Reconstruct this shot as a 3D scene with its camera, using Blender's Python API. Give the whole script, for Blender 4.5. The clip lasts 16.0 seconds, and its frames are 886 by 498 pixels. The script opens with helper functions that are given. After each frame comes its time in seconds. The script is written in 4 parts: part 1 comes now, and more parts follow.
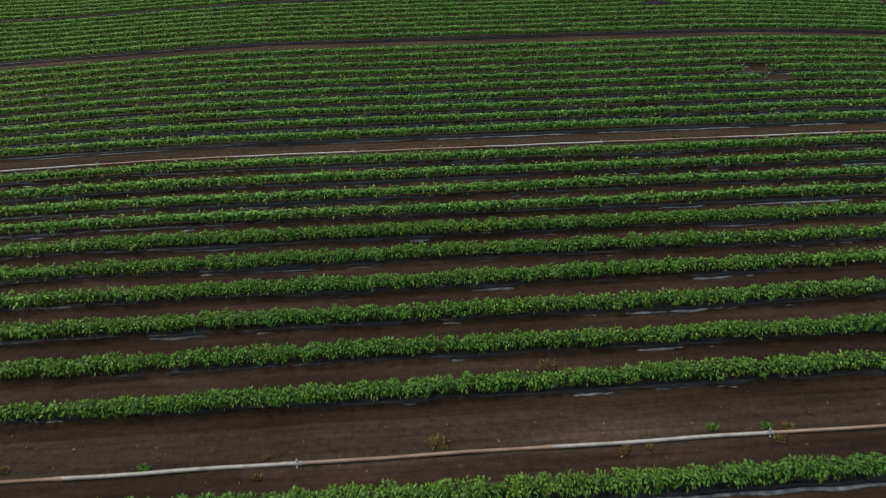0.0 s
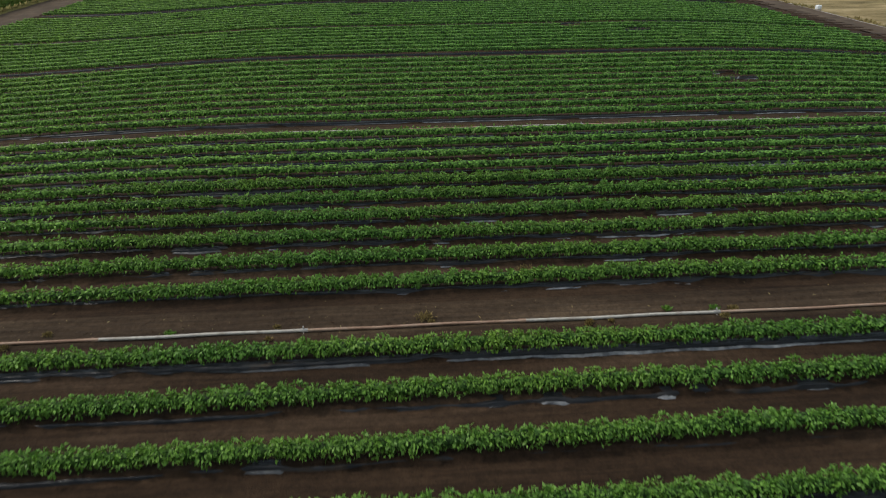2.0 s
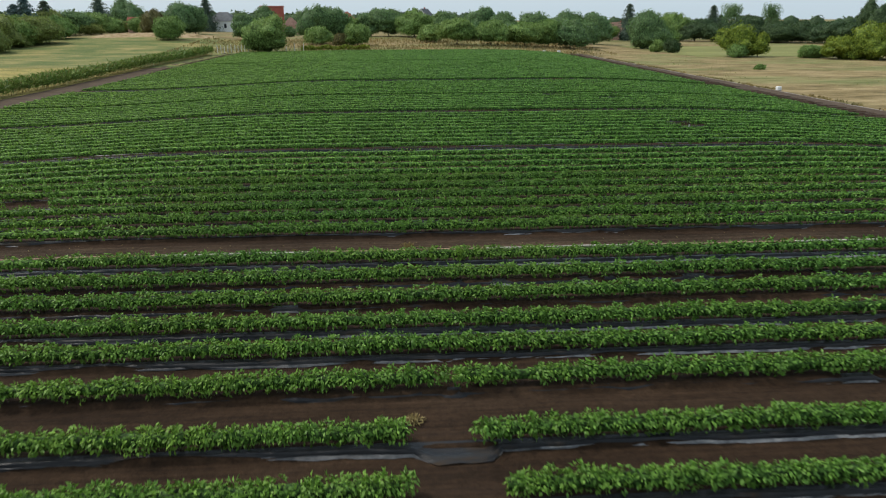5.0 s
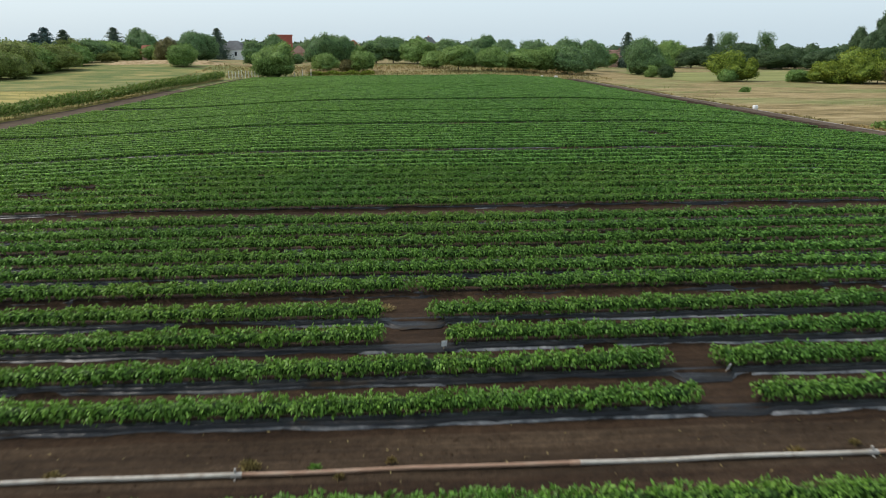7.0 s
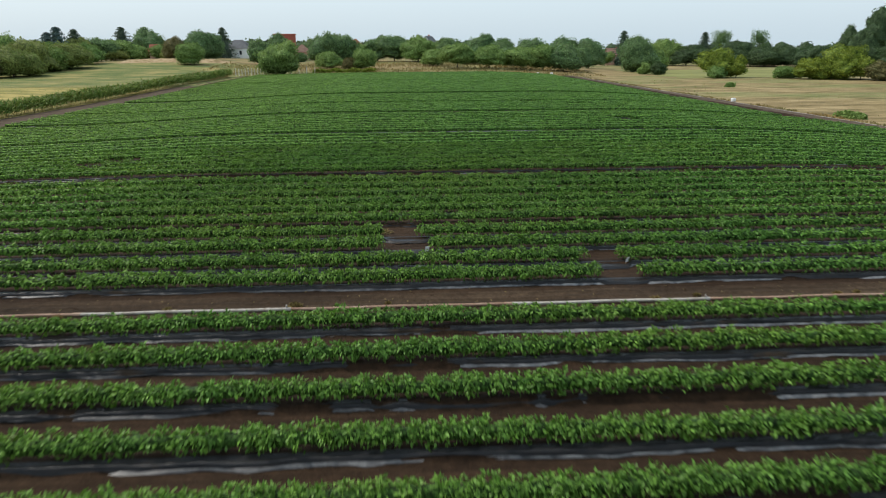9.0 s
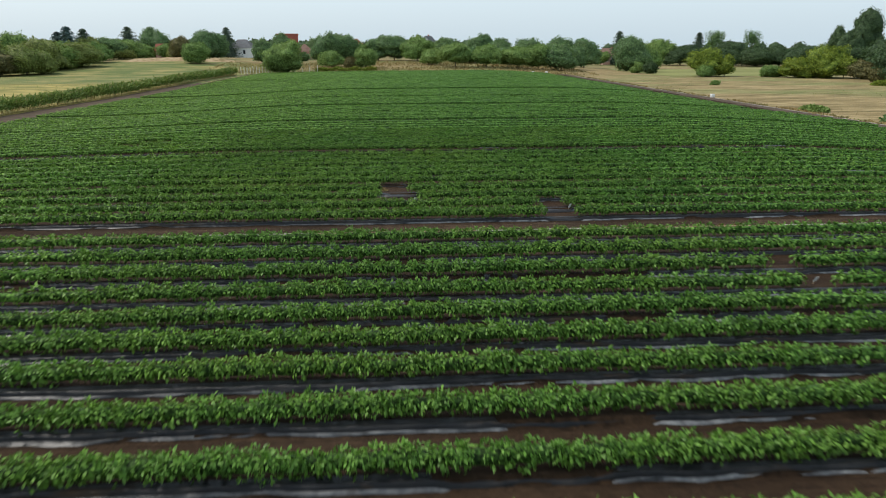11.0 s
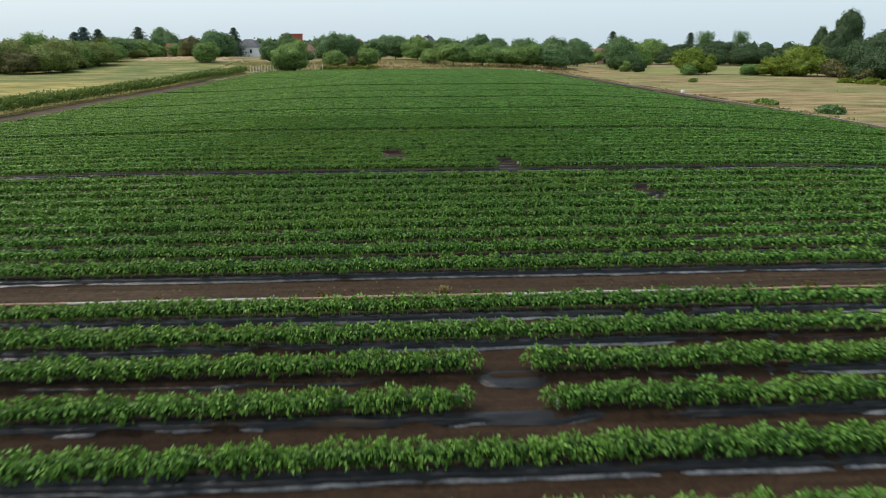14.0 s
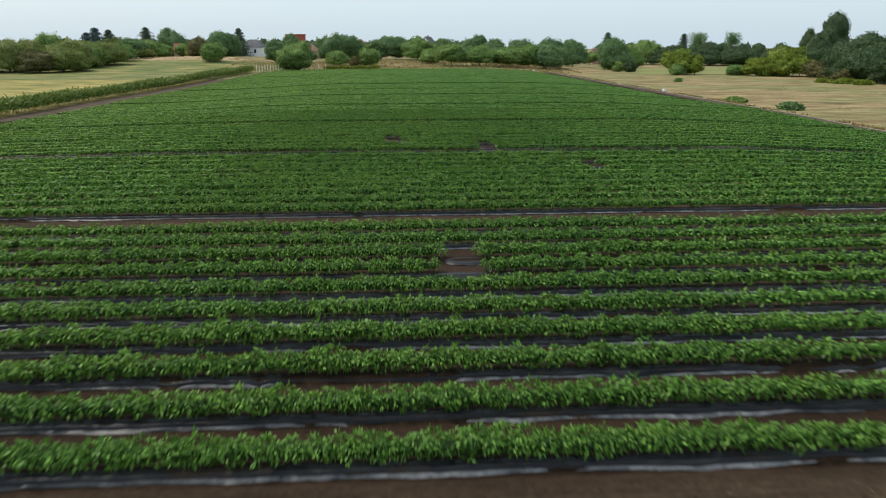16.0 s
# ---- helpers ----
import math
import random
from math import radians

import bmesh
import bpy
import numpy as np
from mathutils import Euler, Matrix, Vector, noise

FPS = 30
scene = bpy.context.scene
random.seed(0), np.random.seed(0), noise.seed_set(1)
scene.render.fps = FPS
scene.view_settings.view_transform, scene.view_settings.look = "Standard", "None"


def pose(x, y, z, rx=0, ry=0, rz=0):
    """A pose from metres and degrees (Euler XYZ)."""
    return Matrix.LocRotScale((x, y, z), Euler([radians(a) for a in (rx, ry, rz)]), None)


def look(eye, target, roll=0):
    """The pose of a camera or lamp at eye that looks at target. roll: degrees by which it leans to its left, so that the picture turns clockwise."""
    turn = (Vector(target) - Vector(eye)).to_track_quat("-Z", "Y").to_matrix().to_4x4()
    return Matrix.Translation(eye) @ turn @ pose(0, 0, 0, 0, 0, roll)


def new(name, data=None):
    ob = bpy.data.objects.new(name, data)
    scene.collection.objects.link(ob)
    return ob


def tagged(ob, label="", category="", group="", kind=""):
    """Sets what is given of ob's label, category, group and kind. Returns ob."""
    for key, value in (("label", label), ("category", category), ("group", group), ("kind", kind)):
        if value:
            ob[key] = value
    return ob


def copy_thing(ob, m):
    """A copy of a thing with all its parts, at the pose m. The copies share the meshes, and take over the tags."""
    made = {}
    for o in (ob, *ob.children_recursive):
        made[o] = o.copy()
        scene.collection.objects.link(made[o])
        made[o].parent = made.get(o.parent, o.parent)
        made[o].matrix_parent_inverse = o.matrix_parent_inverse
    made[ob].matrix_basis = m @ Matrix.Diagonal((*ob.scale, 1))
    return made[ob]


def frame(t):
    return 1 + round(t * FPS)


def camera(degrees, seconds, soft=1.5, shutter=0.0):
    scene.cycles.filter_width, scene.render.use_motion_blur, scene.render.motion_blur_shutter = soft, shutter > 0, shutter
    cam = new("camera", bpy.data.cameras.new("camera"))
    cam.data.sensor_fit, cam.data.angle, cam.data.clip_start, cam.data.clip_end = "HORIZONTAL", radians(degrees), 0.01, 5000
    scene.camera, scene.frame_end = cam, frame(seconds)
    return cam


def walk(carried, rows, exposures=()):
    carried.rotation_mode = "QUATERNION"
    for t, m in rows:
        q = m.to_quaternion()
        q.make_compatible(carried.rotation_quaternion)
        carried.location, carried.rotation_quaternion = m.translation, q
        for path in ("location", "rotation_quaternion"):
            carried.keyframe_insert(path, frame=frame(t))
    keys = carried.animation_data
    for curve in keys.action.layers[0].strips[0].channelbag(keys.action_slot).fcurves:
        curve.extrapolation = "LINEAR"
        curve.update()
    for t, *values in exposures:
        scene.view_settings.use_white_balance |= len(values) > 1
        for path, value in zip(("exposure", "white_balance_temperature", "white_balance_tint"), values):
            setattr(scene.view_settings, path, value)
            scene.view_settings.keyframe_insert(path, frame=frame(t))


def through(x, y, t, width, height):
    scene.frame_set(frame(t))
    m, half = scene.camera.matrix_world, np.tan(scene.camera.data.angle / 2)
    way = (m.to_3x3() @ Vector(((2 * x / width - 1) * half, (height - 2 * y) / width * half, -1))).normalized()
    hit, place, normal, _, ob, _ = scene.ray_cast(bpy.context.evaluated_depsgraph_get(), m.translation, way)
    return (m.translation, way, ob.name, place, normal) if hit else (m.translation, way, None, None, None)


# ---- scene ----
cam = camera(64.0, 16.0, soft=1.0, shutter=0.7)
PATH = [
    (0, (-0.222, 66.962, 13.335), (-0.108, 68.676, 12.312), -0.8),
    (0.5, (-0.219, 65.879, 12.663), (-0.105, 67.615, 11.677), -0.7),
    (1, (-0.223, 64.667, 11.974), (-0.108, 66.425, 11.027), -0.7),
    (1.5, (-0.243, 63.524, 11.38), (-0.124, 65.298, 10.465), -0.6),
    (2, (-0.253, 62.251, 10.726), (-0.132, 64.045, 9.85), -0.5),
    (2.5, (-0.233, 61.07, 10.123), (-0.111, 62.883, 9.286), -0.5),
    (3, (-0.213, 59.805, 9.473), (-0.09, 61.637, 8.68), -0.4),
    (3.5, (-0.21, 58.555, 9.074), (-0.084, 60.403, 8.321), -0.3),
    (4, (-0.211, 57.168, 8.697), (-0.084, 59.034, 7.988), -0.2),
    (6.5, (0.839, 49.626, 7.529), (0.946, 51.548, 6.985), -0.3),
    (7, (0.895, 47.81, 7.359), (1.0, 49.732, 6.815), -0.3),
    (7.5, (0.936, 46.133, 7.218), (1.04, 48.055, 6.674), -0.3),
    (8, (1.001, 44.272, 7.099), (1.103, 46.193, 6.554), -0.4),
    (8.5, (1.057, 42.476, 7.01), (1.157, 44.397, 6.465), -0.4),
    (9, (1.134, 40.44, 6.921), (1.234, 42.362, 6.376), -0.4),
    (11.5, (1.543, 31.088, 6.622), (1.641, 33.01, 6.078), -0.3),
    (12, (1.636, 28.897, 6.62), (1.733, 30.819, 6.076), -0.3),
    (12.5, (1.695, 26.925, 6.637), (1.792, 28.847, 6.093), -0.3),
    (13, (1.746, 24.814, 6.639), (1.842, 26.736, 6.094), -0.3),
    (13.5, (1.76, 22.774, 6.691), (1.856, 24.696, 6.146), -0.3),
    (14, (1.827, 20.471, 6.761), (1.922, 22.393, 6.215), -0.3),
    (14.5, (1.886, 18.314, 6.803), (1.981, 20.236, 6.258), -0.3),
    (15, (1.935, 15.857, 6.886), (2.03, 17.778, 6.339), -0.3),
    (15.5, (1.991, 13.544, 6.96), (2.086, 15.465, 6.413), -0.3),
    (16, (2.05, 11.106, 6.994), (2.144, 13.027, 6.448), -0.2),
]
walk(cam, [(t, look(eye, target, roll)) for t, eye, target, roll in PATH],
     exposures=[(0.0, -0.35), (2.5, -0.32), (4.2, -0.2), (6.5, 0.0), (16.0, 0.0)])

# ---- world and light ----
world = bpy.data.worlds.new("sky")
scene.world = world
world.use_nodes = True
wn, wl = world.node_tree.nodes, world.node_tree.links
wn.clear()
SUN_EL, SUN_AZ = radians(55.0), radians(290.0)
sky = wn.new("ShaderNodeTexSky")
sky.sky_type, sky.sun_disc = "NISHITA", False
sky.sun_elevation, sky.sun_rotation = SUN_EL, SUN_AZ
sky.air_density, sky.dust_density, sky.ozone_density = 1.0, 3.5, 1.2
cloud = wn.new("ShaderNodeMix")
cloud.data_type = "RGBA"
cloud.inputs["Factor"].default_value = 0.62
cloud.inputs["B"].default_value = (6.0, 7.3, 8.2, 1.0)
wbg = wn.new("ShaderNodeBackground")
wbg.inputs["Strength"].default_value = 0.147
wout = wn.new("ShaderNodeOutputWorld")
wl.new(sky.outputs["Color"], cloud.inputs["A"])
wl.new(cloud.outputs["Result"], wbg.inputs["Color"])
wl.new(wbg.outputs["Background"], wout.inputs["Surface"])

sun_data = bpy.data.lights.new("sun", "SUN")
sun_data.energy, sun_data.angle, sun_data.color = 2.6, radians(10), (1.0, 0.95, 0.87)
sun = new("sun", sun_data)
sun_dir = Vector((math.sin(SUN_AZ) * math.cos(SUN_EL), math.cos(SUN_AZ) * math.cos(SUN_EL), math.sin(SUN_EL)))
sun.matrix_world = Matrix.Translation((0, 100, 60)) @ sun_dir.to_track_quat("Z", "Y").to_matrix().to_4x4()

# ---- the lie of the land ----
FIELD_L, FIELD_R, FIELD_NEAR, FIELD_FAR = -39.8, 46.5, 6.0, 247.0


def smooth(a, b, v):
    u = np.clip((np.asarray(v, float) - a) / (b - a), 0, 1)
    return u * u * (3 - 2 * u)


def land(x, y):
    """Height of the ground: it falls away to the east of the field and rises gently behind it."""
    x, y = np.asarray(x, float), np.asarray(y, float)
    z = -1.5 * smooth(22, 58, x) - 0.4 * smooth(10, 42, -x)
    z = z - 0.7 * smooth(70, 115, y) * smooth(6, 34, -x) * (1 - smooth(52, 78, -x)) * (1 - smooth(155, 213, y))
    z = z - 0.14 * smooth(42, 57, y) * (1 - smooth(84, 100, y))
    z = z + (2.4 + 1.3 * smooth(45, 75, -x)) * smooth(234, 316, y) * (1 - smooth(30, 90, x))
    return z


def row_end(y):
    """Where the rows stop in the east: earlier in the far half of the field."""
    return FIELD_R + 0.6 - 4.0 * float(smooth(103.5, 119.5, y))


def west_shift(y):
    """The western edge of the field leans outwards in its far half."""
    return -2.3 * smooth(84, 128, y) * (1 - smooth(155, 218, y))


# rows of peppers: first row, spacing, number of rows; a wheel track with a pipe lies before each block
BLOCKS = [
    (21.88, 1.754, 10), (41.24, 1.83, 10), (61.06, 1.882, 10), (81.32, 1.762, 10), (100.25, 1.69, 10),
    (119.2, 1.64, 8), (133.6, 1.66, 10), (153.6, 1.72, 26), (199.6, 1.72, 27),
]
# how far single rows stand off the even spacing
SHIFTS = {
    0: (0.1, 0.1, 0.12, 0.1, 0.1, 0.12, 0.17, 0.14, 0.1, 0.14), 1: (0.12, 0.06, -0.02, -0.08, -0.2, -0.4, -0.45, -0.32, -0.22, -0.05),
    2: (0.23, 0.16, 0.15, 0.15, 0.48, 0.37, 0.1, 0.08, 0.04, 0.06), 3: (0.34, 0.33, 0.4, 0.42, 0.4, 0.32, 0.2, 0.05, -0.05, -0.1),
}
ROWS = [(b, i, first + step * i + (SHIFTS[b][i] if b in SHIFTS else 0.0)) for b, (first, step, count) in enumerate(BLOCKS) for i in range(count)]
ROWS = [(-1, 8, 15.6), (-1, 9, 17.4)] + ROWS
# places where plants are missing: block, row, from x, to x
HOLES = [
    (2, 2, 0.2, 1.8), (2, 3, 0.35, 1.6), (2, 0, 7.0, 8.36), (2, 1, 7.06, 8.34), (0, 6, 3.02, 4.42), (0, 7, 3.2, 4.32),
    (1, 6, 12.75, 13.5), (1, 7, 12.85, 13.45), (3, 3, -18.0, -15.8), (3, 2, -19.4, -17.8), (4, 4, 21.8, 23.2), (4, 5, 21.3, 22.7),
    (5, 5, 21.2, 22.8), (5, 7, 15.9, 17.2), (6, 4, -4.5, -3.0), (6, 6, -23.3, -21.7), (7, 19, 15.3, 17.7), (2, 4, 1.0, 1.3),
]


# rows whose film is mostly buried under thrown-up soil
BURIED = {(2, 8): 0.85, (2, 7): 0.9, (2, 4): 0.75, (1, 7): 0.7, (0, 7): 0.8, (3, 3): 0.4, (1, 5): 0.4, (0, 2): 0.35}


# rows whose film lies clear all along but for these stretches
CLEAR = {(0, 0): (), (1, 0): (), (1, 1): ((2.0, 4.6),), (1, 2): ((3.2, 5.8),)}


# ---- materials ----
def material(name, rough=0.8, spec=0.3):
    m = bpy.data.materials.new(name)
    m.use_nodes = True
    b = m.node_tree.nodes["Principled BSDF"]
    b.inputs["Roughness"].default_value = rough
    b.inputs["Specular IOR Level"].default_value = spec
    return m, m.node_tree.nodes, m.node_tree.links, b


def noise_node(n, l, scale, detail=4.0, rough=0.6, vec=None):
    t = n.new("ShaderNodeTexNoise")
    t.inputs["Scale"].default_value, t.inputs["Detail"].default_value, t.inputs["Roughness"].default_value = scale, detail, rough
    if vec is not None:
        l.new(vec, t.inputs["Vector"])
    return t.outputs["Fac"]


def ramp(n, l, fac, stops):
    r = n.new("ShaderNodeValToRGB")
    e = r.color_ramp.elements
    while len(e) < len(stops):
        e.new(0.5)
    for k, (p, c) in enumerate(stops):
        e[k].position, e[k].color = p, (*c, 1)
    l.new(fac, r.inputs["Fac"])
    return r.outputs["Color"]


def mix(n, l, fac, a, b, how="MIX"):
    m = n.new("ShaderNodeMix")
    m.data_type, m.blend_type = "RGBA", how
    for key, v in (("Factor", fac), ("A", a), ("B", b)):
        if isinstance(v, (int, float)):
            m.inputs[key].default_value = v
        elif isinstance(v, tuple):
            m.inputs[key].default_value = (*v, 1)
        else:
            l.new(v, m.inputs[key])
    return m.outputs["Result"]


def bump(n, l, b, height, strength=0.5, distance=0.02):
    k = n.new("ShaderNodeBump")
    k.inputs["Strength"].default_value, k.inputs["Distance"].default_value = strength, distance
    l.new(height, k.inputs["Height"])
    l.new(k.outputs["Normal"], b.inputs["Normal"])


def world_place(n):
    return n.new("ShaderNodeNewGeometry").outputs["Position"]


def stretched(n, l, vec, s):
    k = n.new("ShaderNodeVectorMath")
    k.operation = "MULTIPLY"
    k.inputs[1].default_value = s
    l.new(vec, k.inputs[0])
    return k.outputs["Vector"]


def yellower_west(n, l, at, col):
    """The crop's colour turns a little yellower and paler towards the western side of the field."""
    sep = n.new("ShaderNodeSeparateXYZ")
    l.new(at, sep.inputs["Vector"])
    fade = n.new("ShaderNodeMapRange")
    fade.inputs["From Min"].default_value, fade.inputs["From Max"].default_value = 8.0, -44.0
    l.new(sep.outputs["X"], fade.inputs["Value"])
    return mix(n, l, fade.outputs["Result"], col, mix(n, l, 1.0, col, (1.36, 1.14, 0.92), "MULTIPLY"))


def leaf_material(name, dark, mid, light, patch=0.12, gloss=0.45, through=0.25, west=False, shine=0.2, tuft=0.0):
    """Leaves: each one a little different, with larger areas of fresher and duller growth."""
    m, n, l, b = material(name, gloss, shine)
    geo = n.new("ShaderNodeNewGeometry")
    each = ramp(n, l, geo.outputs["Random Per Island"], [(0.0, dark), (0.55, mid), (1.0, light)])
    area = noise_node(n, l, patch, 3.0, 0.6, geo.outputs["Position"])
    tint = ramp(n, l, area, [(0.3, (0.78, 0.9, 0.8)), (0.7, (1.18, 1.08, 0.9))])
    col = mix(n, l, 1.0, each, tint, "MULTIPLY")
    if tuft:
        young = noise_node(n, l, tuft, 2.0, 0.5, geo.outputs["Position"])
        col = mix(n, l, 1.0, col, ramp(n, l, young, [(0.36, (0.72, 0.76, 0.76)), (0.64, (1.22, 1.18, 1.16))]), "MULTIPLY")
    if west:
        col = yellower_west(n, l, geo.outputs["Position"], col)
    l.new(col, b.inputs["Base Color"])
    tr = n.new("ShaderNodeBsdfTranslucent")
    l.new(col, tr.inputs["Color"])
    mx = n.new("ShaderNodeMixShader")
    mx.inputs["Fac"].default_value = through
    l.new(b.outputs["BSDF"], mx.inputs[1])
    l.new(tr.outputs["BSDF"], mx.inputs[2])
    l.new(mx.outputs["Shader"], n["Material Output"].inputs["Surface"])
    return m


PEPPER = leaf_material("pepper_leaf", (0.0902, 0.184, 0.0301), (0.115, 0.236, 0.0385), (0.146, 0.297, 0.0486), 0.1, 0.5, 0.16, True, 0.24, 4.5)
STEM = material("stem", 0.7)[0]
STEM.node_tree.nodes["Principled BSDF"].inputs["Base Color"].default_value = (0.08, 0.13, 0.035, 1)
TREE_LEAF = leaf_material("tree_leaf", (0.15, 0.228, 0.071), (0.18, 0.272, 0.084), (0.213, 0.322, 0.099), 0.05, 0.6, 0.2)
DARK_LEAF = leaf_material("dark_tree_leaf", (0.121, 0.196, 0.0809), (0.144, 0.233, 0.0963), (0.171, 0.275, 0.113), 0.05, 0.6, 0.2)
FRESH_LEAF = leaf_material("fresh_leaf", (0.115, 0.155, 0.022), (0.19, 0.24, 0.034), (0.27, 0.325, 0.052), 0.15, 0.6, 0.3)
BROWN_LEAF = leaf_material("brownish_leaf", (0.085, 0.085, 0.034), (0.13, 0.12, 0.048), (0.175, 0.155, 0.064), 0.1, 0.7, 0.12)
NEEDLE = leaf_material("needle", (0.0473, 0.0743, 0.0513), (0.081, 0.119, 0.081), (0.121, 0.169, 0.115), 0.1, 0.6, 0.05)
BLUE_NEEDLE = leaf_material("blue_needle", (0.054, 0.09, 0.099), (0.09, 0.144, 0.162), (0.144, 0.216, 0.234), 0.1, 0.6, 0.05)
DEEP_LEAF = leaf_material("deep_tree_leaf", (0.053, 0.087, 0.0375), (0.063, 0.104, 0.0445), (0.075, 0.123, 0.053), 0.05, 0.6, 0.25)
OLIVE_LEAF = leaf_material("olive_leaf", (0.166, 0.204, 0.059), (0.198, 0.243, 0.0702), (0.234, 0.287, 0.0828), 0.05, 0.6, 0.2)
MAIZE = leaf_material("maize_leaf", (0.08, 0.135, 0.026), (0.14, 0.21, 0.045), (0.23, 0.29, 0.08), 0.2, 0.55, 0.2)
STRAW = leaf_material("straw", (0.26, 0.195, 0.09), (0.32, 0.25, 0.12), (0.39, 0.31, 0.16), 0.1, 0.8, 0.15)
DRY_WEED = leaf_material("dry_weed", (0.12, 0.085, 0.034), (0.2, 0.14, 0.055), (0.29, 0.22, 0.09), 0.3, 0.8, 0.15)


def soil_material(name, stops):
    m, n, l, b = material(name, 0.95, 0.15)
    at = world_place(n)
    fine = noise_node(n, l, 14.0, 8.0, 0.75, at)
    broad = noise_node(n, l, 0.35, 4.0, 0.6, stretched(n, l, at, (0.35, 1.6, 1.0)))
    base = ramp(n, l, broad, stops)
    col = mix(n, l, 0.75, base, ramp(n, l, fine, [(0.25, (0.45, 0.42, 0.4)), (0.7, (1.3, 1.25, 1.2))]), "MULTIPLY")
    lump = noise_node(n, l, 5.0, 5.0, 0.7, at)
    col = mix(n, l, 0.7, col, ramp(n, l, lump, [(0.36, (0.62, 0.6, 0.58)), (0.64, (1.3, 1.28, 1.26))]), "MULTIPLY")
    tread = noise_node(n, l, 2.0, 6.0, 0.7, stretched(n, l, at, (0.12, 3.5, 1.0)))
    col = mix(n, l, 0.6, col, ramp(n, l, tread, [(0.35, (0.45,) * 3), (0.65, (1.4,) * 3)]), "MULTIPLY")
    l.new(col, b.inputs["Base Color"])
    bump(n, l, b, fine, 1.0, 0.06)
    return m


SOIL = soil_material("tilled_soil", [(0.3, (0.027, 0.0158, 0.00882)), (0.55, (0.0468, 0.0284, 0.0162)), (0.75, (0.0774, 0.0504, 0.0315))])
DRY_SOIL = soil_material("trodden_soil", [(0.3, (0.0348, 0.0225, 0.0134)), (0.55, (0.061, 0.0411, 0.0251)), (0.75, (0.1, 0.0709, 0.0449))])


def mulch_material():
    """Black film with a dull shine, slack and wrinkled along the row, dusty and strewn with earth in patches."""
    m, n, l, b = material("mulch_film", 0.38, 0.24)
    at = world_place(n)
    dust = noise_node(n, l, 2.2, 6.0, 0.7, stretched(n, l, at, (0.4, 2.0, 1.0)))
    earth = noise_node(n, l, 0.9, 5.0, 0.65, stretched(n, l, at, (0.5, 1.6, 1.0)))
    col = ramp(n, l, dust, [(0.42, (0.01, 0.0105, 0.012)), (0.6, (0.022, 0.021, 0.021)), (0.75, (0.045, 0.04, 0.035))])
    col = mix(n, l, ramp(n, l, earth, [(0.58, (0.0,) * 3), (0.66, (0.85,) * 3)]), col, (0.05, 0.034, 0.021))
    l.new(col, b.inputs["Base Color"])
    rough = mix(n, l, ramp(n, l, earth, [(0.56, (0.0,) * 3), (0.66, (1.0,) * 3)]), ramp(n, l, dust, [(0.4, (0.3,) * 3), (0.75, (0.6,) * 3)]), (0.95, 0.95, 0.95))
    l.new(rough, b.inputs["Roughness"])
    wr = noise_node(n, l, 5.0, 5.0, 0.6, stretched(n, l, at, (0.3, 2.2, 2.2)))
    bump(n, l, b, wr, 0.6, 0.05)
    return m


MULCH = mulch_material()


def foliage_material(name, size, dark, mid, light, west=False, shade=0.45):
    """Close-set small leaves with strong relief: light blades, the shade between them painted into the colour."""
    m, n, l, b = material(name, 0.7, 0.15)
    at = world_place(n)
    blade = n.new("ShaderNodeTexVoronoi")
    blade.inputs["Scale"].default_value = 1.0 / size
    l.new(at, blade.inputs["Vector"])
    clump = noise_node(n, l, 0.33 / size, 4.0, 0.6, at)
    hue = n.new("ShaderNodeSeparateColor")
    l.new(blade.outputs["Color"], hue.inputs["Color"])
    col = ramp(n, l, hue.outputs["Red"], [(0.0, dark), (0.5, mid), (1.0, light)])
    gap_shade = ramp(n, l, blade.outputs["Distance"], [(0.3, (1.0,) * 3), (0.75, (shade,) * 3)])
    col = mix(n, l, 1.0, col, gap_shade, "MULTIPLY")
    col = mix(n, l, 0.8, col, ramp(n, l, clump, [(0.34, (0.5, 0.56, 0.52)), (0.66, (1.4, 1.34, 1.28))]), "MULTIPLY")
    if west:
        col = yellower_west(n, l, at, col)
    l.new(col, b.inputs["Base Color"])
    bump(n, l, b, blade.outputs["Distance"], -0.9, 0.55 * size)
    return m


# row bodies: painted shade takes the leaf gaps down to 15 percent
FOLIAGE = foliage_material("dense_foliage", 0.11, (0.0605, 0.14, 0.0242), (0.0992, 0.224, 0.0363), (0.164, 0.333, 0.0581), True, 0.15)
# crown hearts: shade between the leaves is painted in as well, only fainter
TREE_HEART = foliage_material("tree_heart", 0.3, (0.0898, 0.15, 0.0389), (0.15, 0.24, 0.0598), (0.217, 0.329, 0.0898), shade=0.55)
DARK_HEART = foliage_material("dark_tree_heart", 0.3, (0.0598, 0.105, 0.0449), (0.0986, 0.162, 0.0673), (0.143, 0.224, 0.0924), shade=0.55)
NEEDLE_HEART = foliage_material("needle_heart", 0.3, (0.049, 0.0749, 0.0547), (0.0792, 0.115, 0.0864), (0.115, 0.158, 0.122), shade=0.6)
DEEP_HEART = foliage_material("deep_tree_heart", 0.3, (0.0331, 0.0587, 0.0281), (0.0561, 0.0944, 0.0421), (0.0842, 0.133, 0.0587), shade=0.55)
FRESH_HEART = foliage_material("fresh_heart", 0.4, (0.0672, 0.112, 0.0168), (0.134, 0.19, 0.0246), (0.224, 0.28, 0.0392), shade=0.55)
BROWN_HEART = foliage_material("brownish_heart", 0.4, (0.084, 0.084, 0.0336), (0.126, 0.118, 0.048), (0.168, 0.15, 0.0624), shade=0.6)
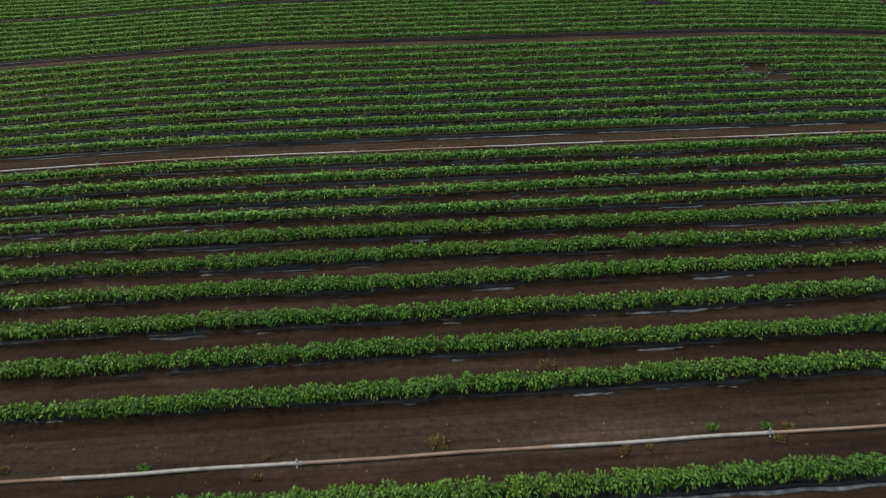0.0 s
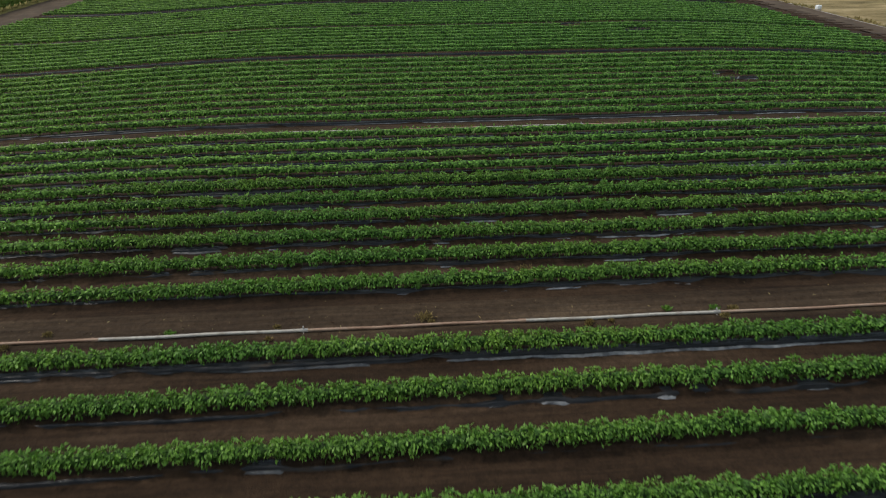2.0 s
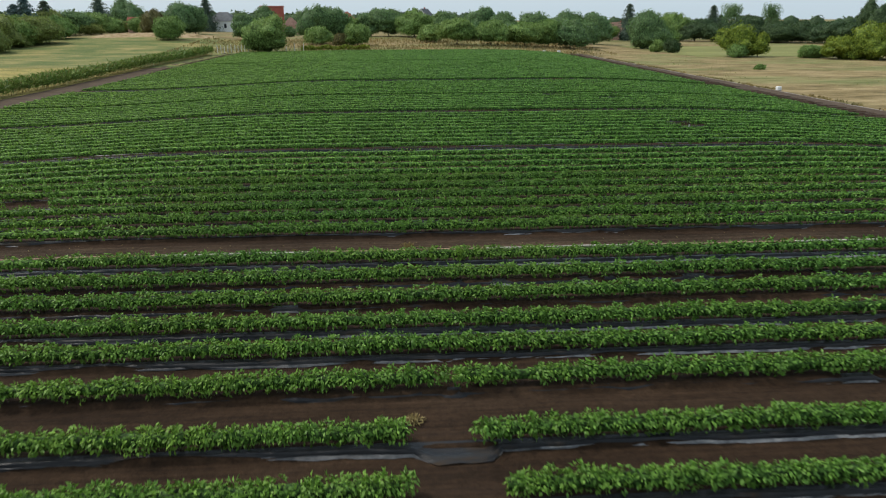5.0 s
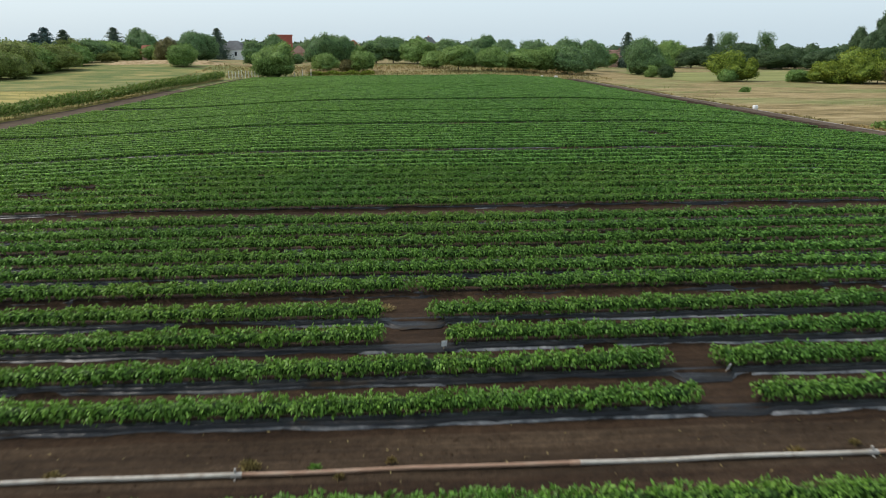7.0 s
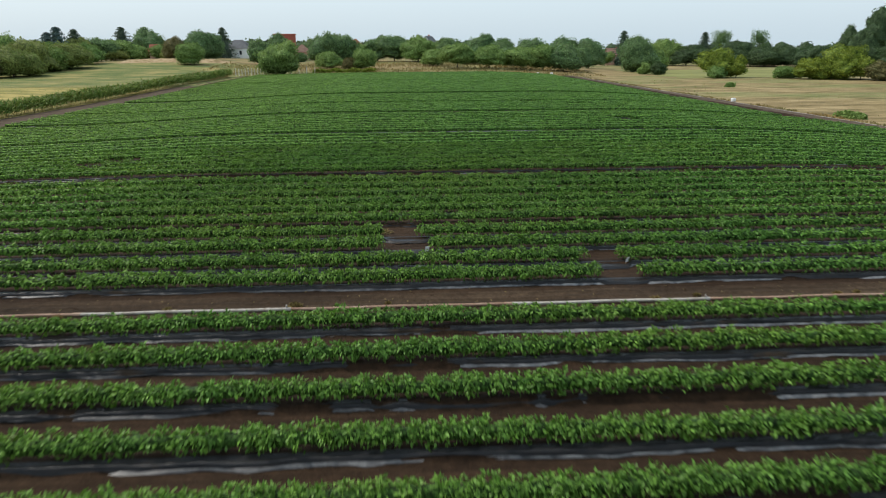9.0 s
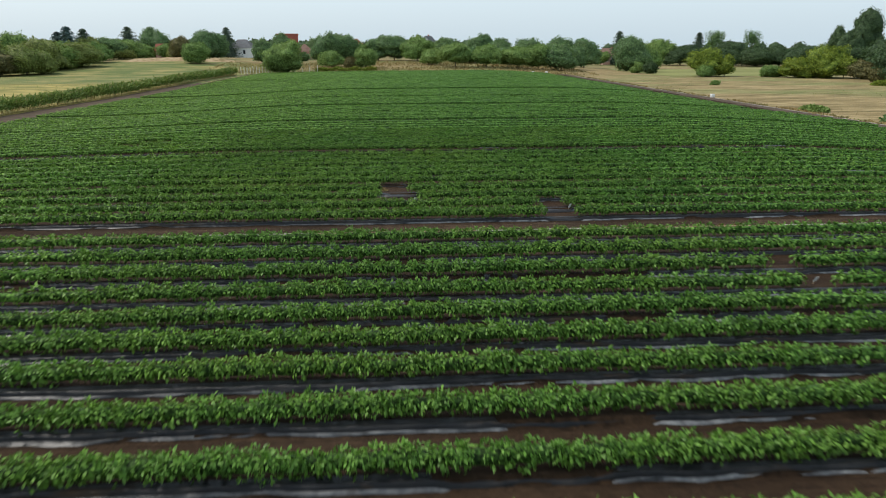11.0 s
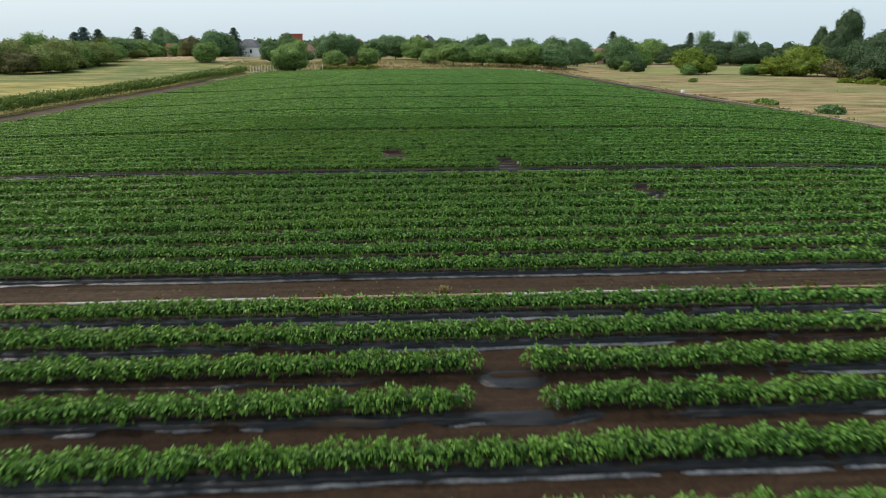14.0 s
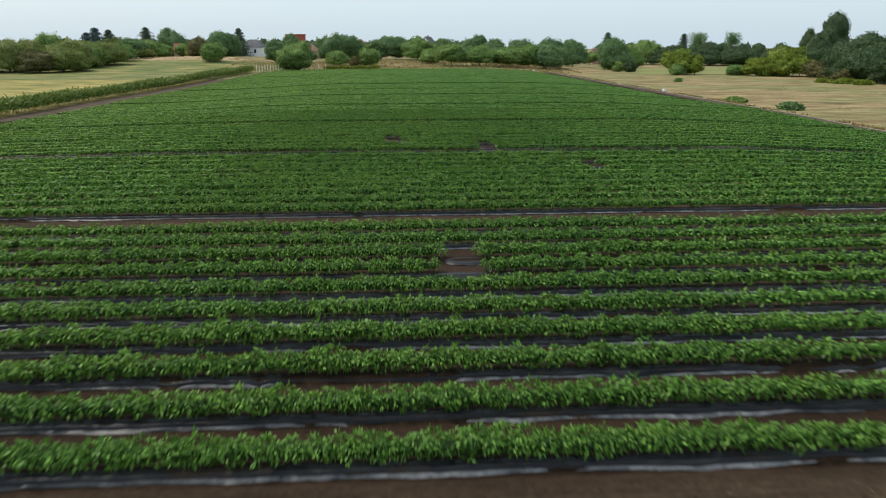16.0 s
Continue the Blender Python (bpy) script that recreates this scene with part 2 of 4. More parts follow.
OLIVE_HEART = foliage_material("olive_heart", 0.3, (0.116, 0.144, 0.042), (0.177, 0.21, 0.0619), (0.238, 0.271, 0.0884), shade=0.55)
# row foliage again in darker tones, standing in for shade under the leaves
SHADED_INNER = foliage_material("inner_foliage", 0.07, (0.0315, 0.0735, 0.0126), (0.0525, 0.121, 0.0199), (0.084, 0.176, 0.0315), True, 0.2)


def ground_material():
    """Dry grassland: straw and dull green in drifts, bare earth showing."""
    m, n, l, b = material("dry_grassland", 0.95, 0.1)
    at = world_place(n)
    broad = noise_node(n, l, 0.035, 5.0, 0.6, stretched(n, l, at, (0.7, 1.5, 1.0)))
    mid = noise_node(n, l, 0.25, 6.0, 0.7, stretched(n, l, at, (0.6, 1.6, 1.0)))
    fine = noise_node(n, l, 3.0, 6.0, 0.75, at)
    dry = ramp(n, l, mid, [(0.34, (0.11, 0.085, 0.036)), (0.5, (0.24, 0.178, 0.083)), (0.66, (0.37, 0.285, 0.15))])
    green = ramp(n, l, mid, [(0.3, (0.1, 0.13, 0.04)), (0.7, (0.22, 0.23, 0.09))])
    col = mix(n, l, ramp(n, l, broad, [(0.45, (0.0,) * 3), (0.62, (0.85,) * 3)]), dry, green)
    col = mix(n, l, 0.6, col, ramp(n, l, fine, [(0.25, (0.6,) * 3), (0.7, (1.25,) * 3)]), "MULTIPLY")
    l.new(col, b.inputs["Base Color"])
    bump(n, l, b, fine, 0.7, 0.15)
    return m


def stained(name, stops, scale=3.0, rough=0.6, spec=0.4, fine=25.0, relief=0.2, stretch=(1, 1, 1), metal=0.0):
    m, n, l, b = material(name, rough, spec)
    at = stretched(n, l, world_place(n), stretch)
    big = noise_node(n, l, scale, 5.0, 0.65, at)
    small = noise_node(n, l, fine, 4.0, 0.7, at)
    col = ramp(n, l, big, stops)
    col = mix(n, l, 0.5, col, ramp(n, l, small, [(0.3, (0.75,) * 3), (0.7, (1.15,) * 3)]), "MULTIPLY")
    l.new(col, b.inputs["Base Color"])
    b.inputs["Metallic"].default_value = metal
    bump(n, l, b, small, relief, 0.01)
    return m


def paler_east(m):
    """Fades the film edge's colour to near black towards the west and leaves it pale in the east."""
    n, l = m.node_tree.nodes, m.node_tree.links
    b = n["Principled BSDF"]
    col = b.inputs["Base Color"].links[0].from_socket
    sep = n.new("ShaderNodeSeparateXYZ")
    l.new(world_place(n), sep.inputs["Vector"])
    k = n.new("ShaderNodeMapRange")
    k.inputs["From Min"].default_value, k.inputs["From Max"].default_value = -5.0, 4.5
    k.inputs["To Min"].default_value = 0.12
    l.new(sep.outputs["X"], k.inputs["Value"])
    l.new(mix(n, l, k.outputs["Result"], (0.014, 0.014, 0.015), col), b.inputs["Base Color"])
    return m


GRASSLAND = ground_material()
PASTURE = stained("dull_green_pasture", [(0.38, (0.095, 0.125, 0.04)), (0.5, (0.155, 0.165, 0.056)), (0.64, (0.28, 0.23, 0.09))], 0.13, 0.95, 0.1, 2.0, 0.4, (0.7, 1.3, 1))
EAST_GRASS = stained("pale_green_field", [(0.38, (0.14, 0.15, 0.05)), (0.62, (0.25, 0.245, 0.09))], 0.06, 0.95, 0.1, 2.0, 0.3, (0.4, 1.5, 1))
WEST_GRASS = stained("yellow_green_grass", [(0.38, (0.15, 0.15, 0.045)), (0.5, (0.26, 0.22, 0.07)), (0.62, (0.38, 0.3, 0.105))], 0.2, 0.95, 0.1, 2.0, 0.4, (0.5, 1.6, 1))


DRY_BANK = stained("dry_bank_grass", [(0.38, (0.2, 0.15, 0.07)), (0.5, (0.33, 0.235, 0.13)), (0.62, (0.4, 0.3, 0.18))], 0.5, 0.95, 0.1, 3.0, 0.4)
PIPE_PALE = stained("pale_pipe", [(0.35, (0.33, 0.285, 0.235)), (0.55, (0.5, 0.455, 0.395)), (0.75, (0.27, 0.21, 0.155))], 2.0, 0.75, 0.15)
PIPE_RUST = stained("rusty_pipe", [(0.3, (0.2, 0.11, 0.07)), (0.5, (0.34, 0.21, 0.14)), (0.75, (0.42, 0.31, 0.23))], 3.0, 0.7, 0.3, stretch=(0.4, 1, 1))
FITTING = stained("pipe_fitting", [(0.3, (0.3, 0.27, 0.24)), (0.7, (0.45, 0.42, 0.38))], 6.0, 0.7, 0.2)
# pale greys hold dust and the sky's sheen on the black film, painted in
FILM_EDGE = paler_east(stained("dusty_sheen_film_edge", [(0.36, (0.06, 0.06, 0.062)), (0.5, (0.13, 0.131, 0.134)), (0.64, (0.215, 0.215, 0.213))], 3.4, 0.4, 0.35, 14.0, 0.5))
CARD = stained("white_card", [(0.3, (0.72, 0.72, 0.7)), (0.7, (0.82, 0.82, 0.8))], 8.0, 0.6)
STAKE = stained("stake_wood", [(0.3, (0.3, 0.22, 0.14)), (0.7, (0.42, 0.33, 0.22))], 9.0, 0.85)
POST = stained("grey_wood", [(0.3, (0.62, 0.6, 0.52)), (0.7, (0.78, 0.76, 0.68))], 2.0, 0.9)
TRACK = stained("track_earth", [(0.3, (0.052, 0.035, 0.022)), (0.55, (0.082, 0.056, 0.036)), (0.75, (0.125, 0.09, 0.058))], 0.5, 0.95, 0.15, 9.0, 0.6)
BARK = stained("bark", [(0.3, (0.05, 0.04, 0.03)), (0.7, (0.11, 0.09, 0.07))], 2.0, 0.95)
PLASTER = stained("white_plaster", [(0.3, (0.82, 0.82, 0.8)), (0.7, (0.9, 0.9, 0.88))], 0.6, 0.9)
PINK_WALL = stained("pink_plaster", [(0.3, (0.42, 0.24, 0.18)), (0.7, (0.52, 0.33, 0.26))], 0.6, 0.9)
SLATE = stained("grey_roof", [(0.3, (0.17, 0.175, 0.185)), (0.7, (0.26, 0.265, 0.275))], 0.8, 0.8)
RED_TILE = stained("red_roof", [(0.3, (0.34, 0.1, 0.06)), (0.7, (0.45, 0.17, 0.11))], 0.8, 0.8)
WORN_TILE = stained("worn_tile", [(0.3, (0.3, 0.17, 0.13)), (0.7, (0.42, 0.27, 0.21))], 0.8, 0.85)
BRICK = stained("red_brick", [(0.3, (0.32, 0.085, 0.06)), (0.7, (0.43, 0.13, 0.095))], 0.8, 0.85)
PANE = material("window_pane", 0.1, 0.5)[0]
PANE.node_tree.nodes["Principled BSDF"].inputs["Base Color"].default_value = (0.03, 0.035, 0.04, 1)


# ---- mesh helpers ----
def mesh_from(name, verts, faces, mat):
    """A mesh from arrays of vertices and of faces that all have the same number of corners."""
    me = bpy.data.meshes.new(name)
    verts, faces = np.asarray(verts, np.float32).reshape(-1, 3), np.asarray(faces, np.int32)
    k = faces.shape[1]
    me.vertices.add(len(verts))
    me.vertices.foreach_set("co", verts.ravel())
    me.loops.add(faces.size)
    me.loops.foreach_set("vertex_index", faces.ravel())
    me.polygons.add(len(faces))
    me.polygons.foreach_set("loop_start", np.arange(0, faces.size, k, dtype=np.int32))
    me.polygons.foreach_set("loop_total", np.full(len(faces), k, np.int32))
    me.update(calc_edges=True)
    me.validate()
    me.materials.append(mat)
    return me


def part(name, bm, mat, parent=None, label=""):
    me = bpy.data.meshes.new(name)
    bm.normal_update()
    bm.to_mesh(me)
    bm.free()
    me.materials.append(mat)
    ob = new(name, me)
    if parent is not None:
        ob.parent = parent
    return tagged(ob, label)


def box(bm, x0, x1, y0, y1, z0, z1, bevel=0.0):
    vs = [bm.verts.new((x, y, z)) for x in (x0, x1) for y in (y0, y1) for z in (z0, z1)]
    fs = [bm.faces.new([vs[i] for i in f]) for f in ((0, 1, 3, 2), (4, 6, 7, 5), (0, 4, 5, 1), (2, 3, 7, 6), (0, 2, 6, 4), (1, 5, 7, 3))]
    if bevel:
        edges = list({e for f in fs for e in f.edges})
        bmesh.ops.bevel(bm, geom=edges, offset=bevel, segments=1, affect="EDGES")
    return bm


def rod(bm, a, b, ra, rb, sides=8):
    a, b = Vector(a), Vector(b)
    q = (b - a).to_track_quat("Z", "Y")
    rings = []
    for p, r in ((a, ra), (b, rb)):
        rings.append([bm.verts.new(p + q @ Vector((r * math.cos(k * math.tau / sides), r * math.sin(k * math.tau / sides), 0))) for k in range(sides)])
    for k in range(sides):
        bm.faces.new((rings[0][k], rings[0][(k + 1) % sides], rings[1][(k + 1) % sides], rings[1][k]))
    bm.faces.new(rings[0][::-1])
    bm.faces.new(rings[1])
    return bm


def sheet(name, xs, ys, height, mat, shift=None):
    X, Y = np.meshgrid(xs, ys)
    if shift is not None:
        X = X + shift(Y)
    V = np.stack([X, Y, height(X, Y)], -1).reshape(-1, 3)
    w = len(xs)
    i = (np.arange(len(ys) - 1)[:, None] * w + np.arange(w - 1)[None]).ravel()
    me = mesh_from(name, V, np.stack([i, i + 1, i + w + 1, i + w], 1), mat)
    me.polygons.foreach_set("use_smooth", np.ones(len(me.polygons), bool))
    return new(name, me)


def unit(v):
    return v / np.maximum(np.linalg.norm(v, axis=-1, keepdims=True), 1e-6)


def leaf_quads(at, out, length, width, rng, up=0.35, wild=0.7):
    """Folded four-cornered leaves at the given places: they point outwards and up, and turn a little at random."""
    n = len(at)
    along = unit(out + np.array([0, 0, up]) + wild * rng.normal(size=(n, 3)))
    side = unit(np.cross(along, out + 0.5 * rng.normal(size=(n, 3)) + np.array([0.01, 0.02, 0.6])))
    normal = np.cross(side, along)
    L, W = np.broadcast_to(length, n)[:, None], np.broadcast_to(width, n)[:, None]
    mid = at + along * L * 0.5
    fold = normal * W * 0.22
    quad = np.stack([at, mid + side * W * 0.5 + fold, at + along * L - normal * L * 0.12, mid - side * W * 0.5 + fold], 1)
    return quad.reshape(-1, 3)


def shingle_quads(at, out, length, width, rng, droop=0.9, wild=0.35, fold=0.2, stand=0.0):
    """Leaves that lie on a bush like shingles, drooping down its sides; with stand, those on its top point upwards."""
    n = len(at)
    down = np.array([0, 0, -1.0]) + out * out[:, 2:3]
    along = unit(droop * down + 0.22 * out + stand * np.clip(out[:, 2:3], 0, 1) * np.array([0, 0, 1.0]) + wild * rng.normal(size=(n, 3)))
    side = unit(np.cross(along, out + wild * rng.normal(size=(n, 3)) + np.array([0.01, 0.02, 0.05])))
    normal = np.cross(side, along)
    L, W = np.broadcast_to(length, n)[:, None], np.broadcast_to(width, n)[:, None]
    mid = at + along * L * 0.45
    bend = normal * W * fold
    quad = np.stack([at, mid + side * W * 0.5 + bend, at + along * L - normal * L * 0.1, mid - side * W * 0.5 + bend], 1)
    return quad.reshape(-1, 3)


def shingle_mesh(name, at, out, length, width, rng, mat, **more):
    return mesh_from(name, shingle_quads(at, out, length, width, rng, **more), quads(len(at)), mat)


def quads(count):
    return np.arange(count * 4, dtype=np.int32).reshape(-1, 4)


def leaf_mesh(name, at, out, length, width, rng, mat, **more):
    return mesh_from(name, leaf_quads(at, out, length, width, rng, **more), quads(len(at)), mat)


def tube(bm, points, r, sides=8):
    """A round bar along a line of points."""
    points = [Vector(p) for p in points]
    rings = []
    for k, p in enumerate(points):
        way = points[min(k + 1, len(points) - 1)] - points[max(k - 1, 0)]
        q = way.to_track_quat("Z", "Y")
        rings.append([bm.verts.new(p + q @ Vector((r * math.cos(a * math.tau / sides), r * math.sin(a * math.tau / sides), 0))) for a in range(sides)])
    for one, two in zip(rings[:-1], rings[1:]):
        for a in range(sides):
            bm.faces.new((one[a], one[(a + 1) % sides], two[(a + 1) % sides], two[a]))
    bm.faces.new(rings[0][::-1])
    bm.faces.new(rings[-1])
    return bm


# ---- ground ----
def near_far(lo, hi, step, grow=1.18):
    """Even steps between lo and hi, then ever longer ones out to the horizon."""
    mid = list(np.arange(lo, hi + step / 2, step))
    s, a, b = step, [], []
    while (b[-1] if b else hi) < 3600:
        s *= grow
        b.append((b[-1] if b else hi) + s)
        a.append((a[-1] if a else lo) - s)
    return np.array(a[::-1] + mid + b)


def field_drop(x, y):
    """Lowers the open ground under the field's own soil."""
    inside = smooth(FIELD_L - 6.2, FIELD_L - 5.2, x - west_shift(y)) * (1 - smooth(FIELD_R + 1.8, FIELD_R + 3.2, x)) * (1 - smooth(FIELD_FAR + 1, FIELD_FAR + 3, y))
    return land(x, y) - 0.5 * inside


ground = sheet("ground", near_far(-130, 150, 2.0), near_far(-30, 390, 4.0), lambda x, y: field_drop(x, y), GRASSLAND)
tagged(ground, "dry straw-coloured grassland with duller green drifts", "ground", kind="structure")

BED_H = 0.11
_edges = np.array([c for _, _, c in ROWS])


def soil_height(x, y):
    """Raised beds under each row, wheel ruts in the tracks, clods."""
    d = np.min(np.abs(y[..., None] - 0.03 - _edges), axis=-1)
    z = BED_H * (1 - smooth(0.27, 0.38, d))
    z = z + 0.02 * np.sin(1.7 * x + 3 * np.sin(0.31 * y)) * np.sin(2.3 * y + 0.6 * x) * smooth(0.6, 0.8, d)
    for _, (first, step, count) in enumerate(BLOCKS[:6]):
        for rut in (first - 0.85, first - 1.2):
            z = z - 0.035 * np.exp(-((y - rut) / 0.09) ** 2)
    return land(x, y) + z


soil_y = []
for k in range(len(ROWS) - 1):
    c0, c1 = ROWS[k][2] + 0.03, ROWS[k + 1][2] + 0.03
    fine = ROWS[k][2] < 117
    offs = [-0.27, 0.27, 0.325, 0.38, 0.54] if fine else [-0.27, 0.27, 0.38]
    soil_y += [c0 + o for o in offs]
    soil_y += list(np.arange(c0 + 0.72, c1 - 0.64, 0.12 if fine else 0.5)) + ([c1 - 0.54, c1 - 0.38, c1 - 0.325] if fine else [c1 - 0.38])
soil_y = np.array(sorted([FIELD_NEAR, 10.0, 13.5] + soil_y + [ROWS[-1][2] + o for o in (-0.3, 0.3, 0.48, 1.5, 2.6, 3.6)]))
soil = sheet("field_soil", np.arange(FIELD_L - 2.9, FIELD_R + 2.2, 1.6), soil_y, soil_height, SOIL, lambda y: np.zeros_like(y))
# the trodden wheel tracks between the blocks are drier and paler
soil.data.materials.append(DRY_SOIL)
middle = np.zeros(len(soil.data.polygons) * 3)
soil.data.polygons.foreach_get("center", middle)
middle = middle.reshape(-1, 3)[:, 1]
dry = np.zeros(len(middle), np.int32)
for k in range(6):
    dry[(middle > BLOCKS[k][0] - 2.05) & (middle < BLOCKS[k][0] - 0.45)] = 1
soil.data.polygons.foreach_set("material_index", dry)
tagged(soil, "dark brown tilled soil drawn up into long beds", "soil", kind="structure")

track_w = sheet("dirt_track_1", np.linspace(FIELD_L - 6.0, FIELD_L - 0.5, 12), np.arange(0, 253, 2.0),
                lambda x, y: land(x, y) + 0.03 + 0.03 * np.sin(x * 2.1 + 0.4 * np.sin(y * 0.2)) + 0.02 * np.sin(y * 0.9 + x), TRACK, west_shift)
tagged(track_w, "bare brown earth track beside the field", "dirt track", kind="structure")
track_e = sheet("dirt_track_2", np.linspace(FIELD_R + 0.5, FIELD_R + 4.9, 10), np.arange(0, 253, 2.0),
                lambda x, y: land(x, y) + 0.07 + 0.03 * np.sin(x * 2.6 + 0.4 * np.sin(y * 0.23)) + 0.02 * np.sin(y * 0.8 + x), TRACK)
tagged(track_e, "narrow bare earth track along the dry meadow", "dirt track", kind="structure")


meadow_w = sheet("west_meadow", np.linspace(-190, FIELD_L - 5.9, 60), np.arange(20, 202, 4.0), lambda x, y: land(x, y) + 0.02, WEST_GRASS, west_shift)
tagged(meadow_w, "yellow-green drying grassland beyond the maize", "meadow", kind="structure")


pasture_w = sheet("west_pasture", np.linspace(-190, -43, 50), np.arange(196, 300, 4.0), lambda x, y: land(x, y) + 0.05, PASTURE, lambda y: 0.05 * (y - 196) + 2.0 * np.sin(y * 0.1))
tagged(pasture_w, "dull green grazed pasture before the trees", "meadow", kind="structure")


bank = sheet("dry_bank", np.linspace(-99, -58, 40), np.linspace(291, 313, 16),
             lambda x, y: land(x, y) - 0.12 + 1.1 * np.exp(-((y - 303 - 0.12 * (x + 78) - 2.5 * np.sin(x * 0.21)) / 4.0) ** 2) * smooth(-99, -92, x) * (1 - smooth(-66, -58, x)) + 0.12 * np.sin(x * 1.7) * np.sin(y * 1.1), DRY_BANK)
tagged(bank, "low reddish-tan bank of dry grass before the trees", "bank", kind="structure")


field_e = sheet("east_field", np.linspace(78, 330, 50), np.arange(238, 312, 4.0), lambda x, y: land(x, y) + 0.05, EAST_GRASS)
tagged(field_e, "pale green pasture beyond the dry meadow", "field", kind="structure")


# ---- mulch film ----
def in_hole(b, i, x):
    bad = np.zeros(len(x), bool)
    for hb, hi, x0, x1 in HOLES:
        if (hb, hi) == (b, i):
            bad |= (x > x0) & (x < x1)
    return bad


def drift(xs, step, rng):
    """Uneven values along x that change over about the given length."""
    k = np.arange(xs[0], xs[-1] + step, step)
    return np.interp(xs, k, rng.normal(size=len(k)))


def film_edge(xs, y, hidden, rng, parent, clear):
    """The crumpled border of a film, pale grey with dust and painted sky sheen: a turned-up fold that runs along it in
    uneven stretches.
    """
    keep = (xs > -27) & (xs < 29)
    xs, y, hidden = xs[keep], y[keep], hidden[keep]
    n = len(xs)
    w = np.clip(0.055 + 0.035 * drift(xs, 1.7, rng) + 0.025 * drift(xs, 0.5, rng), 0.012, 0.17)
    sunk = 0.09 * np.maximum(hidden, (0.0 if clear else 1.0) * smooth(0.75, 1.3, drift(xs, 2.4, rng)))
    if clear:
        w = w * 0.8 + 0.035
    P = []
    for u, h in ((0, 0.004), (0.3, 0.028), (0.7, 0.042), (1, 0.05)):
        yy = y - w * (0.6 - u) + 0.01 * rng.normal(size=n)
        P.append(np.stack([xs + 0.02 * rng.normal(size=n), yy, land(xs, yy) + h + 0.016 * rng.random(n) - sunk], -1))
    k = (np.arange(3)[:, None] * n + np.arange(n - 1)[None]).ravel()
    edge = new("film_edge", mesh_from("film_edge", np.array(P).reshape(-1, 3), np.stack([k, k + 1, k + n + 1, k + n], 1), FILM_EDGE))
    edge.parent = parent
    return tagged(edge, "crumpled film edge, pale with dust and painted sky sheen")


def mulch_film(b, i, c, rng):
    """One long strip of black film down the front of a bed, slack and ragged; some stretches are buried under thrown-up soil."""
    if c < 99:
        xs = np.concatenate([np.arange(FIELD_L + 0.4, -27, 0.8), np.arange(-27, 29, 0.22), np.arange(29.4, row_end(c) + 0.3, 0.8)])
    else:
        xs = np.arange(FIELD_L + 0.4 + float(west_shift(c)), row_end(c) + 0.3, 0.6 if c < 117 else 2.0)
    n = len(xs)
    front = (-0.27 if b == 3 else -0.34) + 0.035 * drift(xs, 2.9, rng) + 0.03 * drift(xs, 0.7, rng)
    bare = np.zeros(n)
    for hb, hi, x0, x1 in HOLES:
        if (hb, hi) == (b, i):
            bare = np.maximum(bare, smooth(x0 + 0.1, x0 + 0.2, xs) * (1 - smooth(x1 + 0.2, x1 + 0.3, xs)))
    front = front - (0.34 if (b, i) in ((0, 7), (2, 3), (2, 1)) else 0.06) * bare
    share = BURIED.get((b, i), 0.12 if i else -0.2)
    hidden = smooth(0.0, 0.35, drift(xs, 5.0, rng) * 0.7 + 0.4 * drift(xs, 0.9, rng) + 0.3 * drift(xs, 0.3, rng) + 2.6 * (share - 0.5)) * (1 - bare)
    if (b, i) in CLEAR:
        hidden = np.zeros(n)
        for x0, x1 in CLEAR[b, i]:
            hidden = np.maximum(hidden, smooth(x0 - 0.3, x0 + 0.3, xs) * (1 - smooth(x1 - 0.3, x1 + 0.3, xs)))
    prof = [(1.0, 0.004), (0.93, 0.03), (0.86, 0.08), (0.8, BED_H + 0.012), (0.62, BED_H + 0.004), (0.4, BED_H - 0.004), (0.0, BED_H - 0.02)]
    P = []
    for u, h in prof:
        y = c - 0.08 + (front + 0.08) * u
        z = h * (1 - bare * (0.55 if u > 0.3 else 0.0)) + 0.013 * np.abs(drift(xs, 0.4, rng)) + 0.008 * np.abs(rng.normal(size=n))
        d = np.abs(y - c - 0.03)
        z = np.maximum(z, BED_H * (1 - smooth(0.27, 0.38, d)) + 0.014) - 0.07 * np.clip(hidden + 0.35 * (hidden > 0.05) * drift(xs, 0.35, rng), 0, 1)
        P.append(np.stack([xs, y, land(xs, y) + z], -1))
    k = (np.arange(len(prof) - 1)[:, None] * n + np.arange(n - 1)[None]).ravel()
    me = mesh_from("mulch_film", np.array(P).reshape(-1, 3), np.stack([k, k + 1, k + n + 1, k + n], 1), MULCH)
    me.polygons.foreach_set("use_smooth", np.ones(len(me.polygons), bool))
    film = new("mulch_film", me)
    if c < 117:
        film_edge(xs, c + front, np.maximum(hidden, bare), rng, film, (b, i) in CLEAR)
    return tagged(film, "dusty black plastic film stretched over a planting bed", "mulch film", "strips of mulch film")


for b, i, c in ROWS:
    if c < 172:
        mulch_film(b, i, c, np.random.default_rng(int(c * 100)))


